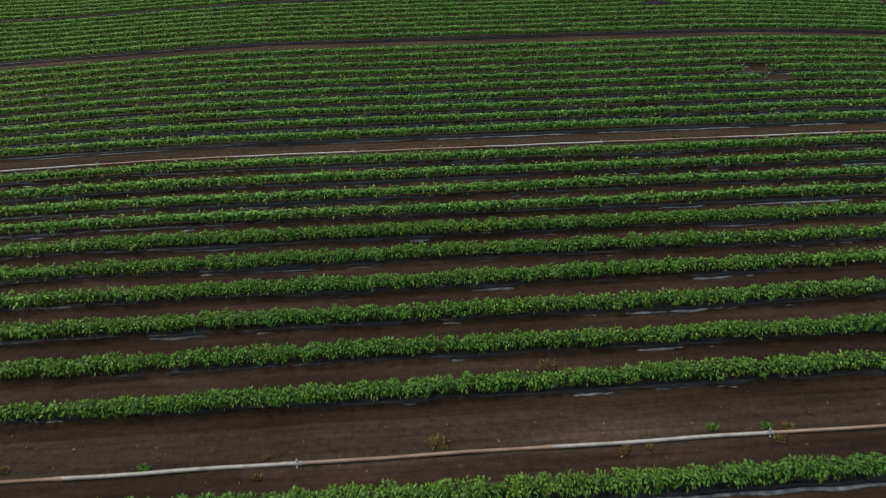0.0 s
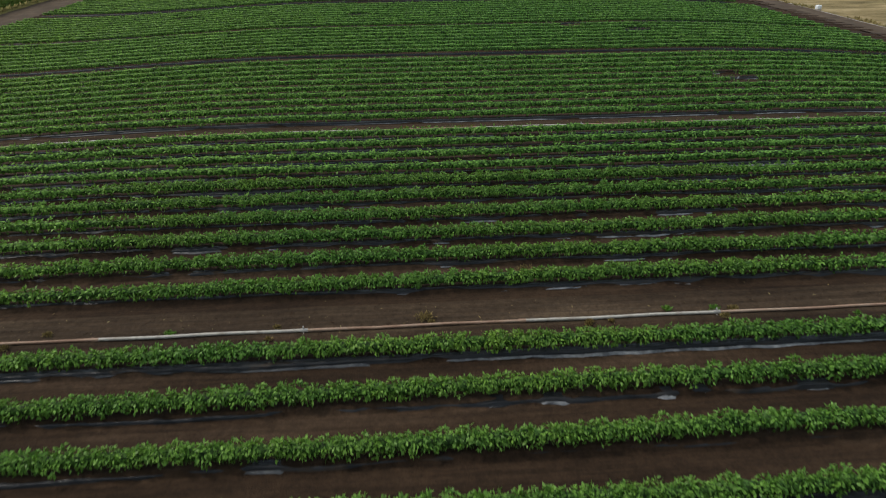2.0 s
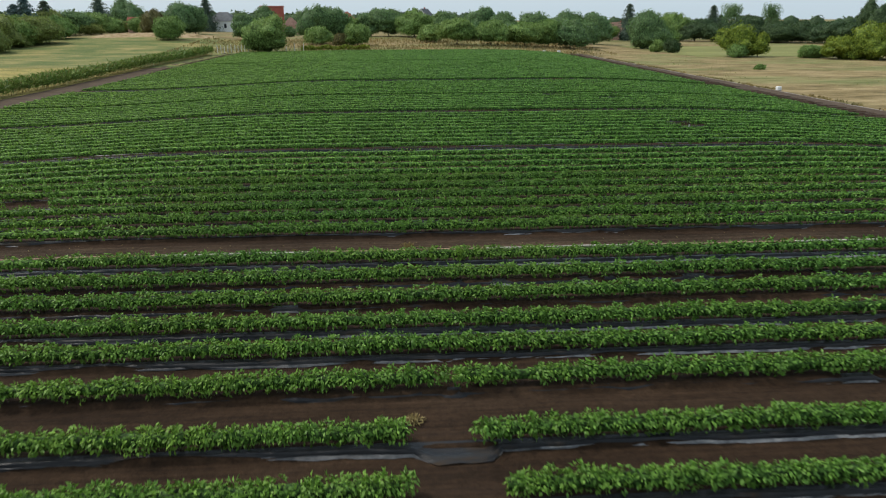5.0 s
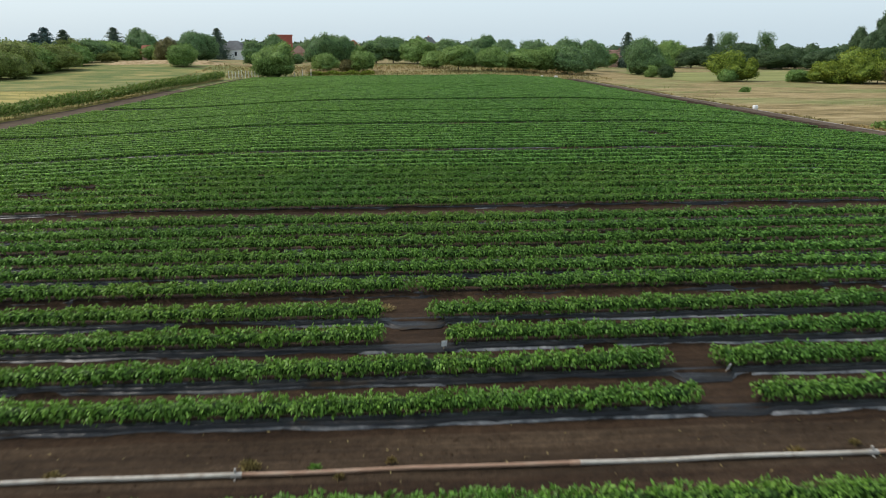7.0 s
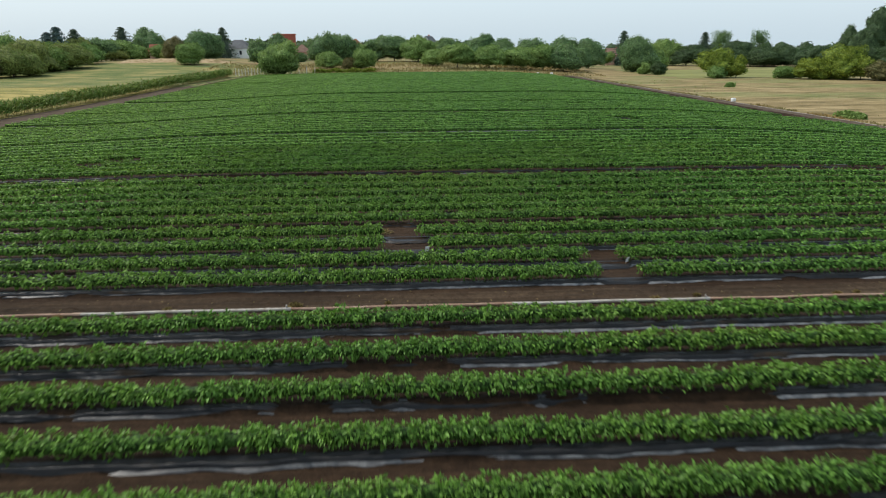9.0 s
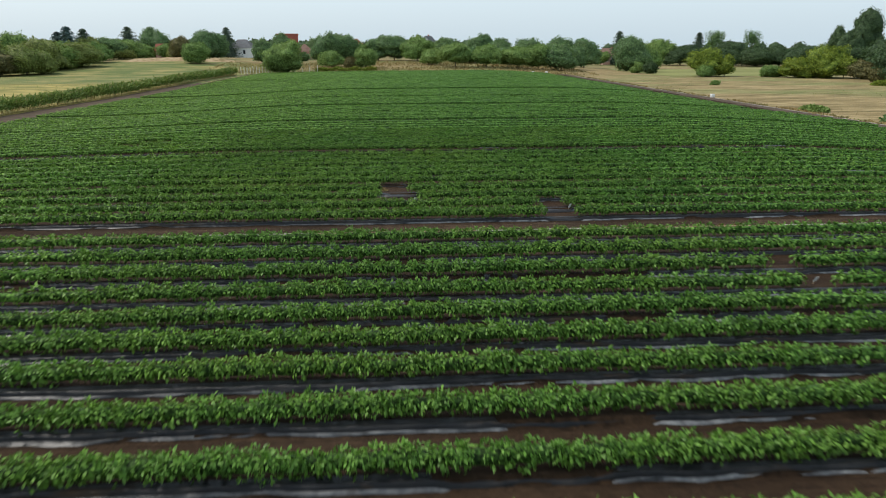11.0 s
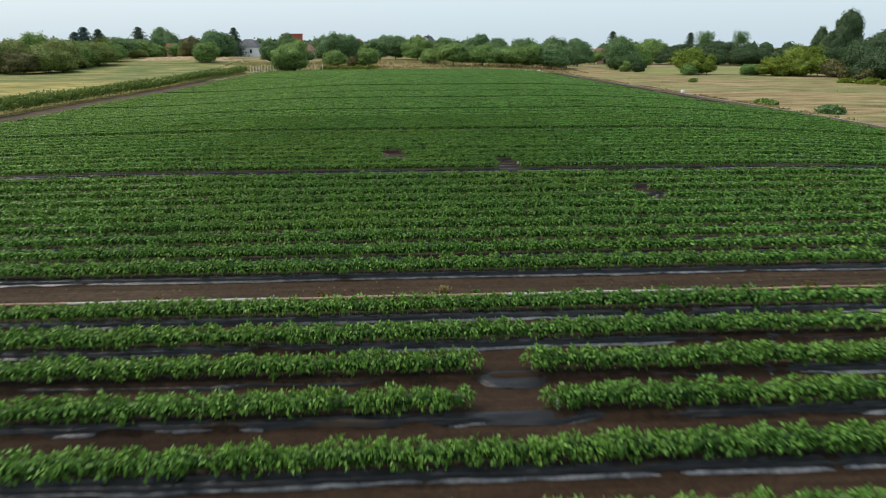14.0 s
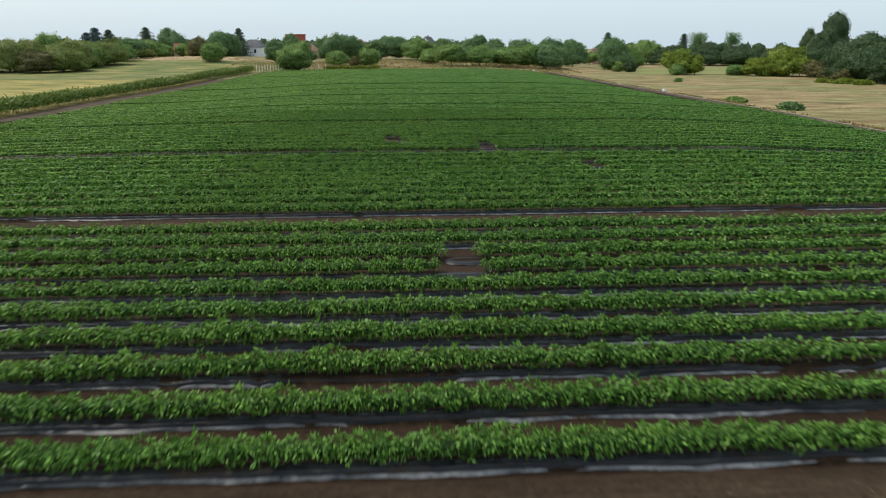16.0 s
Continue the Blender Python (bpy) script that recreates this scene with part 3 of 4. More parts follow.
# ---- pepper plants ----
def plant_leaves(px, py, pz, tall, wide, per, size, rng):
    """Leaves of many plants at once, set in whorls round the shoots of each bush: the upper whorls stand up, the outer ones hang."""
    n = len(px)
    shoots = max(3, min(11, per // 8))
    spare = 0.4 * (size - 0.1)
    tall, wide = tall - spare, wide - spare
    # the shoots: ways out of the bush, their length and their tips
    way = rng.normal(size=(n, shoots, 3))
    way[..., 2] = way[..., 2] * 0.75 + 0.45
    way = unit(way)
    way[:, 0] = unit(np.array([0, 0, 1.0]) + 0.3 * rng.normal(size=(n, 3)))
    reach = 0.84 + 0.17 * rng.random((n, shoots)) + 0.16 * (rng.random((n, shoots)) < 0.06)
    high = 0.52 + 0.44 * way[..., 2] * reach
    slim = (1 - 0.18 * np.clip(way[..., 2], 0, 1)) * (0.82 + 0.18 * smooth(0.1, 0.45, high))
    tip = np.stack([px[:, None] + way[..., 0] * reach * wide[:, None] * slim, py[:, None] + way[..., 1] * reach * wide[:, None] * slim,
                    pz[:, None] + tall[:, None] * high], -1)
    who = np.repeat(np.arange(n), per)
    which = np.tile(np.arange(per) % shoots, n)
    d = unit(way[who, which] + 0.6 * rng.normal(size=(len(who), 3)))
    back = (rng.random(len(who)) ** 1.5)[:, None] * 0.11 * way[who, which]
    at = tip[who, which] + d * (0.02 + 0.035 * rng.random(len(who)))[:, None] - back
    # between the shoots the bush is covered all over
    cover = rng.random(len(who)) < 0.55
    e = rng.normal(size=(int(cover.sum()), 3))
    e[:, 2] = e[:, 2] * 0.75 + 0.68
    e = unit(e)
    w, r = who[cover], 0.8 + 0.22 * rng.random(len(e))
    up = 0.53 + 0.43 * e[:, 2] * r
    girth = wide[w] * r * (1 - 0.15 * np.clip(e[:, 2], 0, 1))
    at[cover] = np.stack([px[w] + e[:, 0] * girth, py[w] + e[:, 1] * girth, pz[w] + tall[w] * up], -1)
    d[cover] = unit(e + 0.3 * rng.normal(size=e.shape))
    L = size * (0.7 + 0.6 * rng.random(len(who)))
    return at, d, L


def level(x, y):
    """How finely a stretch is built: leaves per plant, their length, plants per metre."""
    near = abs(x - 1.0) + 1.5 * math.sin(y * 2.7) + 0.8 * math.sin(y * 7.1)
    if y < 92:
        fine = 9.5 if y < 60 else 12.5
        return (124, 0.1, 4.6) if near < fine else (42, 0.13, 4.6) if near < 23 else (16, 0.15, 4.6)
    if y < 118:
        return (15, 0.15, 4.6)
    if y < 152:
        return (9, 0.17, 4.6)
    return (4, 0.2, 4.0)


SINGLE = (0, (0, 1, 2, 3), -6.0, 8.4)  # block, rows and stretch whose plants stand singly


def body(name, b, i, c, x0, x1, step, half, high, mat, rng, parent):
    """A lumpy length of close foliage along a row."""
    xs = np.arange(x0, x1 + step, step)
    n = len(xs)
    turn = np.radians([-35, 5, 45, 75, 105, 135, 175, 215])
    swell = 1 + 0.04 * np.sin(xs * 0.9 + 2 * np.sin(xs * 0.37 + c)) + 0.09 * rng.normal(size=n)
    gone = in_hole(b, i, xs - step * 0.5) | in_hole(b, i, xs + step * 0.5) | in_hole(b, i, xs)
    V = []
    for a in turn:
        wob = swell * (1 + 0.1 * rng.normal(size=n)) * (1.0 if math.sin(a) > 0.3 else 0.72)
        y = c - 0.01 + 0.05 * np.sin(xs * 0.22 + c) + half * math.cos(a) * wob
        z = BED_H + np.maximum(high * 0.57 + high * 0.43 * math.sin(a) * wob, 0.03)
        V.append(np.stack([xs + 0.08 * step * rng.normal(size=n), y, land(xs, y) + z], -1))
    k = (np.arange(len(turn) - 1)[:, None] * n + np.arange(n - 1)[None])
    k = k[:, ~(gone[:-1] | gone[1:])].ravel()
    ob = new(name, mesh_from(name, np.array(V).reshape(-1, 3), np.stack([k, k + 1, k + n + 1, k + n], 1), mat))
    ob.parent = parent
    return ob


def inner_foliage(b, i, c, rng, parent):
    """The heart of a row: close growth under the outer leaves, its middle stretch coloured darker for shade."""
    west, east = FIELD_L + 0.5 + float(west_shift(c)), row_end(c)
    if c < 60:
        body("inner_foliage", b, i, c, -9.0, 11.0, 0.16, 0.155, 0.37, SHADED_INNER, rng, parent)
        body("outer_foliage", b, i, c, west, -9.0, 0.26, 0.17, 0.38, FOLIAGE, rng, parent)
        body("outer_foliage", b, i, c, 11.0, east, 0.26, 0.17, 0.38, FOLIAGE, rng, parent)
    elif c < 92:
        body("inner_foliage", b, i, c, -12.0, 14.0, 0.16, 0.155, 0.37, SHADED_INNER, rng, parent)
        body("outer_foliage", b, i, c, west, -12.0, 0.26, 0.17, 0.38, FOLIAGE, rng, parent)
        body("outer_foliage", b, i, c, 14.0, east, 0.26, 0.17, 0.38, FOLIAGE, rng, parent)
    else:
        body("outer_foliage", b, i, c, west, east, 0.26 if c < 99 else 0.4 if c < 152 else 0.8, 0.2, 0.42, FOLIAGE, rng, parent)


def row_plants(b, i, c, rng):
    """Leaf places of one row, built finer in its middle."""
    groups = {}
    for x0 in np.arange(FIELD_L + 0.5 + float(west_shift(c)), row_end(c) - 1.5, 2.0):
        groups.setdefault(level(x0 + 1.0, c), []).append(x0)
    quad_list = []
    for (per, size, dens), starts in groups.items():
        px = np.concatenate([x0 + (np.arange(int(2 * dens)) + 0.5 + 0.25 * rng.normal(size=int(2 * dens))) / dens for x0 in starts])
        keep = ~in_hole(b, i, px)
        if b == SINGLE[0] and i in SINGLE[1]:
            keep &= (px < SINGLE[2]) | (px > SINGLE[3])
        keep &= rng.random(len(px)) > 0.006
        px = px[keep]
        zig = np.where(np.arange(len(px)) % 2, 0.05, -0.05)
        py = c - 0.01 + zig + 0.035 * rng.normal(size=len(px)) + 0.05 * np.sin(px * 0.22 + c)
        swell = 1 + 0.04 * np.sin(px * 0.9 + 2 * np.sin(px * 0.37 + c)) + 0.04 * np.sin(px * 3.1 + c * 2)
        tall = (0.48 + 0.032 * rng.normal(size=len(px))) * swell
        wide = (0.24 + 0.028 * rng.normal(size=len(px))) * (0.5 + 0.5 * swell)
        pz = land(px, py) + BED_H
        at, d, L = plant_leaves(px, py, pz, tall, wide, per, size, rng)
        quad_list.append(shingle_quads(at, d, L, L * 0.5, rng, droop=1.0, wild=0.28, stand=0.4))
    V = np.concatenate(quad_list)
    ob = new("pepper_row", mesh_from("pepper_row", V, quads(len(V) // 4), PEPPER))
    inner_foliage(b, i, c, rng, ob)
    return tagged(ob, "dense row of knee-high green pepper plants on black film", "pepper row", "rows of pepper plants", "stuff")


for b, i, c in ROWS:
    row_plants(b, i, c, np.random.default_rng(int(c * 1000) + 7))


def pepper_plant(rng):
    """One bushy plant at the origin: a forked green stem and a crown of leaves."""
    one = np.zeros(1)
    tall, wide = np.array([0.48 + 0.032 * rng.normal()]), np.array([0.24 + 0.022 * rng.normal()])
    at, d, L = plant_leaves(one, one, one, tall, wide, 124, 0.1, rng)
    ob = new("pepper_plant")
    leaves = new("foliage", shingle_mesh("foliage", at, d, L, L * 0.5, rng, PEPPER, droop=1.0, wild=0.28, stand=0.4))
    leaves.parent = ob
    tagged(leaves, kind="stuff")
    tagged(ob, "bushy knee-high pepper plant with glossy green leaves", "pepper plant", "single pepper plants")
    bm = bmesh.new()
    stem = part("stem", rod(bm, (0, 0, -0.05), (0, 0, 0.2), 0.011, 0.009, 5), STEM, ob)
    for k in range(3):
        a = k * 2.1 + rng.random()
        bm = bmesh.new()
        part("branch", rod(bm, (0, 0, 0.18), (0.11 * math.cos(a), 0.11 * math.sin(a), 0.4), 0.008, 0.005, 4), STEM, stem)
    return ob


rng = np.random.default_rng(5)
seedlings = [pepper_plant(rng) for _ in range(9)]
n_plants = 0
for b, i, c in ROWS:
    if b != SINGLE[0] or i not in SINGLE[1]:
        continue
    for k, x in enumerate(np.arange(SINGLE[2], SINGLE[3], 0.205)):
        y = c - 0.01 + (0.05 if k % 2 else -0.05) + 0.03 * rng.normal()
        s = 1.0 + 0.08 * rng.normal()
        m = Matrix.LocRotScale((x + 0.03 * rng.normal(), y, float(land(x, y)) + BED_H), Euler((0, 0, rng.random() * 6.28)), (s, s, s))
        if n_plants < len(seedlings):
            ob = seedlings[n_plants]
            ob.matrix_basis = m
        else:
            ob = copy_thing(seedlings[int(rng.integers(len(seedlings)))], m)
            ob.scale = m.to_scale()
        n_plants += 1


# ---- irrigation pipes ----
def pipe_length(x0, x1, y, pale, rng):
    """One length of pipe with a socket at its end."""
    bm = bmesh.new()
    r = 0.046 if pale else 0.042
    return tube(bm, [(x, y + 0.015 * math.sin(x), float(land(x, y)) + 0.055 + 0.008 * math.sin(x * 2.0)) for x in np.linspace(x0, x1, 7)], r, 10)


def pipeline(y, x_white, rng):
    """A laid pipe of pale and rusty lengths in turn, joined by clamps with short risers."""
    line = new("irrigation_pipe")
    line.location = (0, 0, 0)
    tagged(line, "irrigation pipe of pale and rusty lengths lying on soil", "pipe", "irrigation pipes")
    x = x_white - 12.0 * 3
    while x < FIELD_R - 1:
        for pale, length in ((True, 5.75), (False, 6.22)):
            a, b = max(x, FIELD_L + 0.5), min(x + length, FIELD_R - 0.5)
            if b - a > 0.5:
                seg = part("pipe_length", pipe_length(a, b, y, pale, rng), PIPE_PALE if pale else PIPE_RUST, line,
                           "pale grey pipe length" if pale else "rust-brown pipe length")
                z = float(land(b, y)) + 0.055
                yj = y + 0.015 * math.sin(b)
                bm = bmesh.new()
                rod(bm, (b - 0.1, yj, z), (b + 0.1, yj, z), 0.056, 0.056, 10)
                if pale:
                    rod(bm, (b - 0.02, yj - 0.05, z - 0.06), (b - 0.02, yj - 0.11, z - 0.05), 0.022, 0.022, 8)
                    rod(bm, (b - 0.02, yj, z), (b - 0.02, yj, z + 0.13), 0.02, 0.024, 8)
                part("joint", bm, FITTING if pale else PIPE_RUST, seg)
            x += length
    return line


rng = np.random.default_rng(11)
for y, x_white in ((19.5, -8.0), (39.28, -7.6), (59.3, -7.92), (79.5, -8.7), (98.65, -7.95)):
    pipeline(y, x_white, rng)


# ---- number cards in the gaps ----
def row_card(x, y, turn, lean):
    """A blank white card on a short stake."""
    card = new("row_marker")
    tagged(card, "small blank white card on a wooden stake", "marker", "row markers")
    card.matrix_world = pose(x, y, float(land(x, y)) + 0.03, lean, 0, turn)
    bm = bmesh.new()
    box(bm, -0.012, 0.012, -0.008, 0.008, -0.05, 0.3)
    part("stake", bm, STAKE, card)
    bm = bmesh.new()
    box(bm, -0.075, 0.075, -0.014, -0.008, 0.12, 0.3, 0.002)
    part("card", bm, CARD, card)
    return card


for x, y, turn, lean in ((1.82, 64.66, 12, 14), (8.42, 62.85, 38, 20), (4.62, 32.5, 55, -8), (13.3, 52.3, 20, 25), (22.5, 108.0, 15, 18)):
    row_card(x, y, turn, lean)


# ---- weeds on the tracks ----
def weed(x, y, size, mat, label, rng):
    n = int(40 + 260 * size)
    d = rng.normal(size=(n, 3))
    d[:, 2] = np.abs(d[:, 2]) + 0.3
    d = unit(d)
    r = rng.random(n)[:, None] ** 0.6
    at = d * r * np.array([size, size * 0.7, size * 0.55]) * 0.7
    ob = new("weed_tuft", leaf_mesh("weed_tuft", at, d, 0.09 + 0.1 * size * rng.random(n), 0.022 + 0.01 * rng.random(n), rng, mat))
    ob.location = (x, y, float(land(x, y)) + 0.01)
    return tagged(ob, label, "weed", "weeds beside the pipes")


rng = np.random.default_rng(23)
for y in (39.28, 59.3, 79.5, 98.65):
    for k in range(22):
        x = rng.uniform(-16, 20)
        dry = rng.random() < 0.7
        weed(x, y + rng.choice([-1, 1, 1]) * rng.uniform(0.12, 0.4), rng.uniform(0.09, 0.24), DRY_WEED if dry else PEPPER,
             "dry yellow-brown weed tuft on bare soil" if dry else "small green weed on bare soil", rng)
weed(3.8, 82.55, 0.5, DRY_WEED, "withered yellow plant drooping at a row's edge", rng)
weed(0.4, 79.9, 0.45, DRY_WEED, "dry yellow-brown weed tuft on bare soil", rng)
weed(2.8, 39.8, 0.3, STRAW, "pale straw tuft on bare soil", rng)
weed(0.3, 67.7, 0.35, STRAW, "pale straw tuft on bare soil", rng)


# ---- clods ----
def clods():
    rng = np.random.default_rng(31)
    n = 5200
    track = rng.choice([19.5, 39.28, 59.3, 79.5, 98.65], n)
    x, y = rng.uniform(-14, 16, n), track + rng.normal(0.6, 0.8, n)
    s = 0.012 + 0.03 * rng.random(n) ** 4
    corner = np.array([(1, 0, 0), (0, 1, 0), (-1, 0, 0), (0, -1, 0), (0, 0, 0.8)], float)
    V = corner[None] * (s[:, None, None] * (0.7 + 0.6 * rng.random((n, 5, 1)))) + np.stack([x, y, land(x, y) + 0.005], -1)[:, None]
    base = np.arange(n)[:, None] * 5
    F = np.concatenate([base + np.array(f) for f in ((0, 1, 4), (1, 2, 4), (2, 3, 4), (3, 0, 4))])
    return tagged(new("soil_clods", mesh_from("soil_clods", V, F, SOIL)), "small dry clods scattered over the wheel tracks", "clods", kind="stuff")


clods()


def straw_bits():
    """Pale bits of dry stalk strewn over the wheel tracks."""
    rng = np.random.default_rng(33)
    n = 900
    y = rng.choice([19.5, 39.28, 59.3, 79.5, 98.65], n) + rng.normal(0.5, 0.7, n)
    x = rng.uniform(-20, 22, n)
    d = unit(rng.normal(size=(n, 3)) * np.array([1, 1, 0.15]))
    me = leaf_mesh("straw_bits", np.stack([x, y, land(x, y) + 0.03], -1), d, 0.04 + 0.1 * rng.random(n) ** 2, 0.025, rng, STRAW, up=0.05, wild=0.1)
    return tagged(new("straw_bits", me), "pale dry stalk bits strewn on the wheel tracks", "litter", kind="stuff")


straw_bits()


# ---- trees ----
def ripples(d, rng, coarse=2.6):
    """An uneven swelling for ways d on a unit ball, large lumps and ever smaller ones."""
    v = np.zeros(d.shape[:-1])
    for size, high, count in ((coarse, 0.1, 5), (2.2 * coarse, 0.07, 6), (4.6 * coarse, 0.045, 7)):
        for _ in range(count):
            w = rng.normal(size=3)
            v = v + high * np.sin(d @ (w * size / np.linalg.norm(w)) * 1.6 + rng.random() * 6.28) / math.sqrt(count) * 1.5
    return v


def lumps(lobes, rng, shrink=0.86):
    """Uneven rounded masses, one for each lobe."""
    rings, sides = 5, 8
    V, F, k0 = [], [], 0
    for lx, ly, lz, rx, ry, rz in lobes:
        th = np.linspace(0.12, math.pi - 0.12, rings)[:, None]
        ph = (np.arange(sides) * math.tau / sides)[None] + rng.random()
        r = shrink * (1 + 0.13 * rng.normal(size=(rings, sides)))
        V.append(np.stack([lx + rx * r * np.sin(th) * np.cos(ph), ly + ry * r * np.sin(th) * np.sin(ph), lz + rz * r * np.cos(th) + 0 * ph], -1).reshape(-1, 3))
        a = (np.arange(rings - 1)[:, None] * sides + np.arange(sides)[None]).ravel()
        b = (np.arange(rings - 1)[:, None] * sides + (np.arange(sides)[None] + 1) % sides).ravel()
        F.append(np.stack([a, a + sides, b + sides, b], 1) + k0)
        k0 += rings * sides
    return np.concatenate(V), np.concatenate(F)


def broad_tree(x, y, tall, wide, mat, label, rng, name="tree", stem=0.22, count=1500, leaf=0.55, airy=False):
    """A leafy tree or bush: trunk with limbs, an uneven crown of many lobes with small leaves over a close heart."""
    tree = new(name)
    z = float(land(x, y))
    tree.location = (x, y, z - 0.1)
    tagged(tree, label, "bush" if name == "bush" else "tree", "bushes" if name == "bush" else "trees behind the field")
    bm = bmesh.new()
    top = tall * (stem + 0.3)
    r0 = 0.02 * tall + 0.03
    rod(bm, (0, 0, -0.3), (0.02 * wide, 0, top), r0, r0 * 0.45, 7)
    low = tall * stem
    lean = 0.08 * wide * rng.normal()
    for k in range(7):
        a = k * 2.4 + rng.random()
        u = (k + 0.5) / 7
        hz = low + (tall - low) * (0.3 + 0.5 * u)
        reach = 0.36 * wide * math.sqrt(1 - (1.3 * u - 0.5) ** 2)
        rod(bm, (0.01 * wide, 0, top * (0.5 + 0.4 * u)), (reach * math.cos(a), reach * math.sin(a), hz), r0 * 0.4, r0 * 0.12, 5)
    part("trunk", bm, BARK, tree)
    seed = int(rng.integers(1 << 30))
    amp = 1.5 if airy or mat is FRESH_LEAF else 1.0

    def surface(d, deep):
        """Points of the crown in the ways d: broad below the middle, flat underneath, lumpy all over."""
        r = (1 + amp * ripples(d, np.random.default_rng(seed))) * deep
        flat = np.where(d[..., 2] < 0, 0.8, 1.0)
        # the lower half bellies out almost to the ground
        side = np.sqrt(np.maximum(1 - d[..., 2] ** 2, 1e-4))
        belly = np.where(d[..., 2] < 0, np.sqrt(np.maximum(1 - np.abs(d[..., 2]) ** 4, 0)) / side, 1.0) * wide * 0.5
        x = d[..., 0] * r * belly + lean * d[..., 2]
        return np.stack([x, d[..., 1] * r * belly, np.maximum(low + (tall - low) * (0.46 + 0.5 * d[..., 2] * r * flat), 0.12)], -1)

    d = unit(rng.normal(size=(count, 3)) + np.array([0, 0, 0.15]))
    at = surface(d, (0.6 if airy else 0.9) + (0.45 if airy else 0.13) * rng.random(count))
    ln = leaf * (0.5 + 0.9 * rng.random(count))
    upright = 0.9 if mat is FRESH_LEAF else 0.0
    crown = new("crown", shingle_mesh("crown", at, d, ln, ln * 0.7, rng, mat, droop=0.5 - 0.3 * upright, wild=0.6, stand=upright))
    crown.parent = tree
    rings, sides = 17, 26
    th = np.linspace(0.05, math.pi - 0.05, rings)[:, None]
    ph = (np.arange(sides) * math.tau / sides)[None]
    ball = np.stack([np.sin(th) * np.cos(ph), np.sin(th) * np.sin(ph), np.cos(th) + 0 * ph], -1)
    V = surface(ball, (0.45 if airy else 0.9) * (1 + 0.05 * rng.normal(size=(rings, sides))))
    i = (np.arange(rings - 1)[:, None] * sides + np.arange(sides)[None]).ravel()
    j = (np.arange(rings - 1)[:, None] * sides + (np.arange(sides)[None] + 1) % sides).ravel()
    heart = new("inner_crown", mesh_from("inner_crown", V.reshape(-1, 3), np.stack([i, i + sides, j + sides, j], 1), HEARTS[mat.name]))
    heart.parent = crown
    return tree


def conifer(x, y, tall, wide, mat, label, rng):
    tree = new("conifer")
    tree.location = (x, y, float(land(x, y)) - 0.1)
    tagged(tree, label, "conifer", "conifers behind the field")
    bm = bmesh.new()
    rod(bm, (0, 0, -0.3), (0, 0, tall * 0.97), 0.02 * tall, 0.02, 7)
    part("trunk", bm, BARK, tree)
    n = 4200
    u = rng.random(n) ** 0.85
    a = rng.random(n) * math.tau
    tiers = 9
    u = (np.floor(u * tiers) + 0.75 * rng.random(n) ** 2) / tiers
    bough = 0.72 + 0.28 * np.sin(a * 5 + np.floor(u * tiers) * 1.9)
    r = wide * 0.66 * np.maximum(1.01 - u, 0) ** 0.7 * (0.3 + 0.7 * rng.random(n) ** 0.7) * bough
    at = np.stack([r * np.cos(a), r * np.sin(a), tall * (0.03 + 0.97 * u)], -1)
    d = np.stack([np.cos(a), np.sin(a), -0.15 + 0 * a], -1)
    ln = (0.35 + 0.5 * rng.random(n)) * (1 - 0.3 * u)
    crown = new("crown", leaf_mesh("crown", at, d, ln, ln * 0.5, rng, mat, up=-0.1, wild=0.35))
    crown.parent = tree
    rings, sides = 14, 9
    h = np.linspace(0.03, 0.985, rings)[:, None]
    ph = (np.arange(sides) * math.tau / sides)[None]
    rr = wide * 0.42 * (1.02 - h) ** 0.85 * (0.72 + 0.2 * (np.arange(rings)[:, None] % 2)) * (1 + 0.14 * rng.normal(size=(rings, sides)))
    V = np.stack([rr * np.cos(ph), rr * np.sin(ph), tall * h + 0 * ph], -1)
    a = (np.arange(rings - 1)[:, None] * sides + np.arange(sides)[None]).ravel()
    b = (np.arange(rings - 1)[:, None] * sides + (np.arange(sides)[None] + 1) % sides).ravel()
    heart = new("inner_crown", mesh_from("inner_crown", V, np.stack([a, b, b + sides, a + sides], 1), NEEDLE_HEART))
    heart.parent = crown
    return tree


rng = np.random.default_rng(41)
T, D, F, W, O, G = TREE_LEAF, DARK_LEAF, FRESH_LEAF, BROWN_LEAF, OLIVE_LEAF, DEEP_LEAF
HEARTS = {T.name: TREE_HEART, D.name: DARK_HEART, F.name: FRESH_HEART, W.name: BROWN_HEART, O.name: OLIVE_HEART, G.name: DEEP_HEART}
WORDS = {T.name: "round green broadleaf tree at the village edge", D.name: "dark green broadleaf tree at the village edge",
         F.name: "yellow-green bushy tree in the dry meadow", W.name: "brownish dull shrub at the meadow's edge", G.name: "deep green tree in the wood behind the meadow", O.name: "olive-green broadleaf tree at the pasture's edge"}
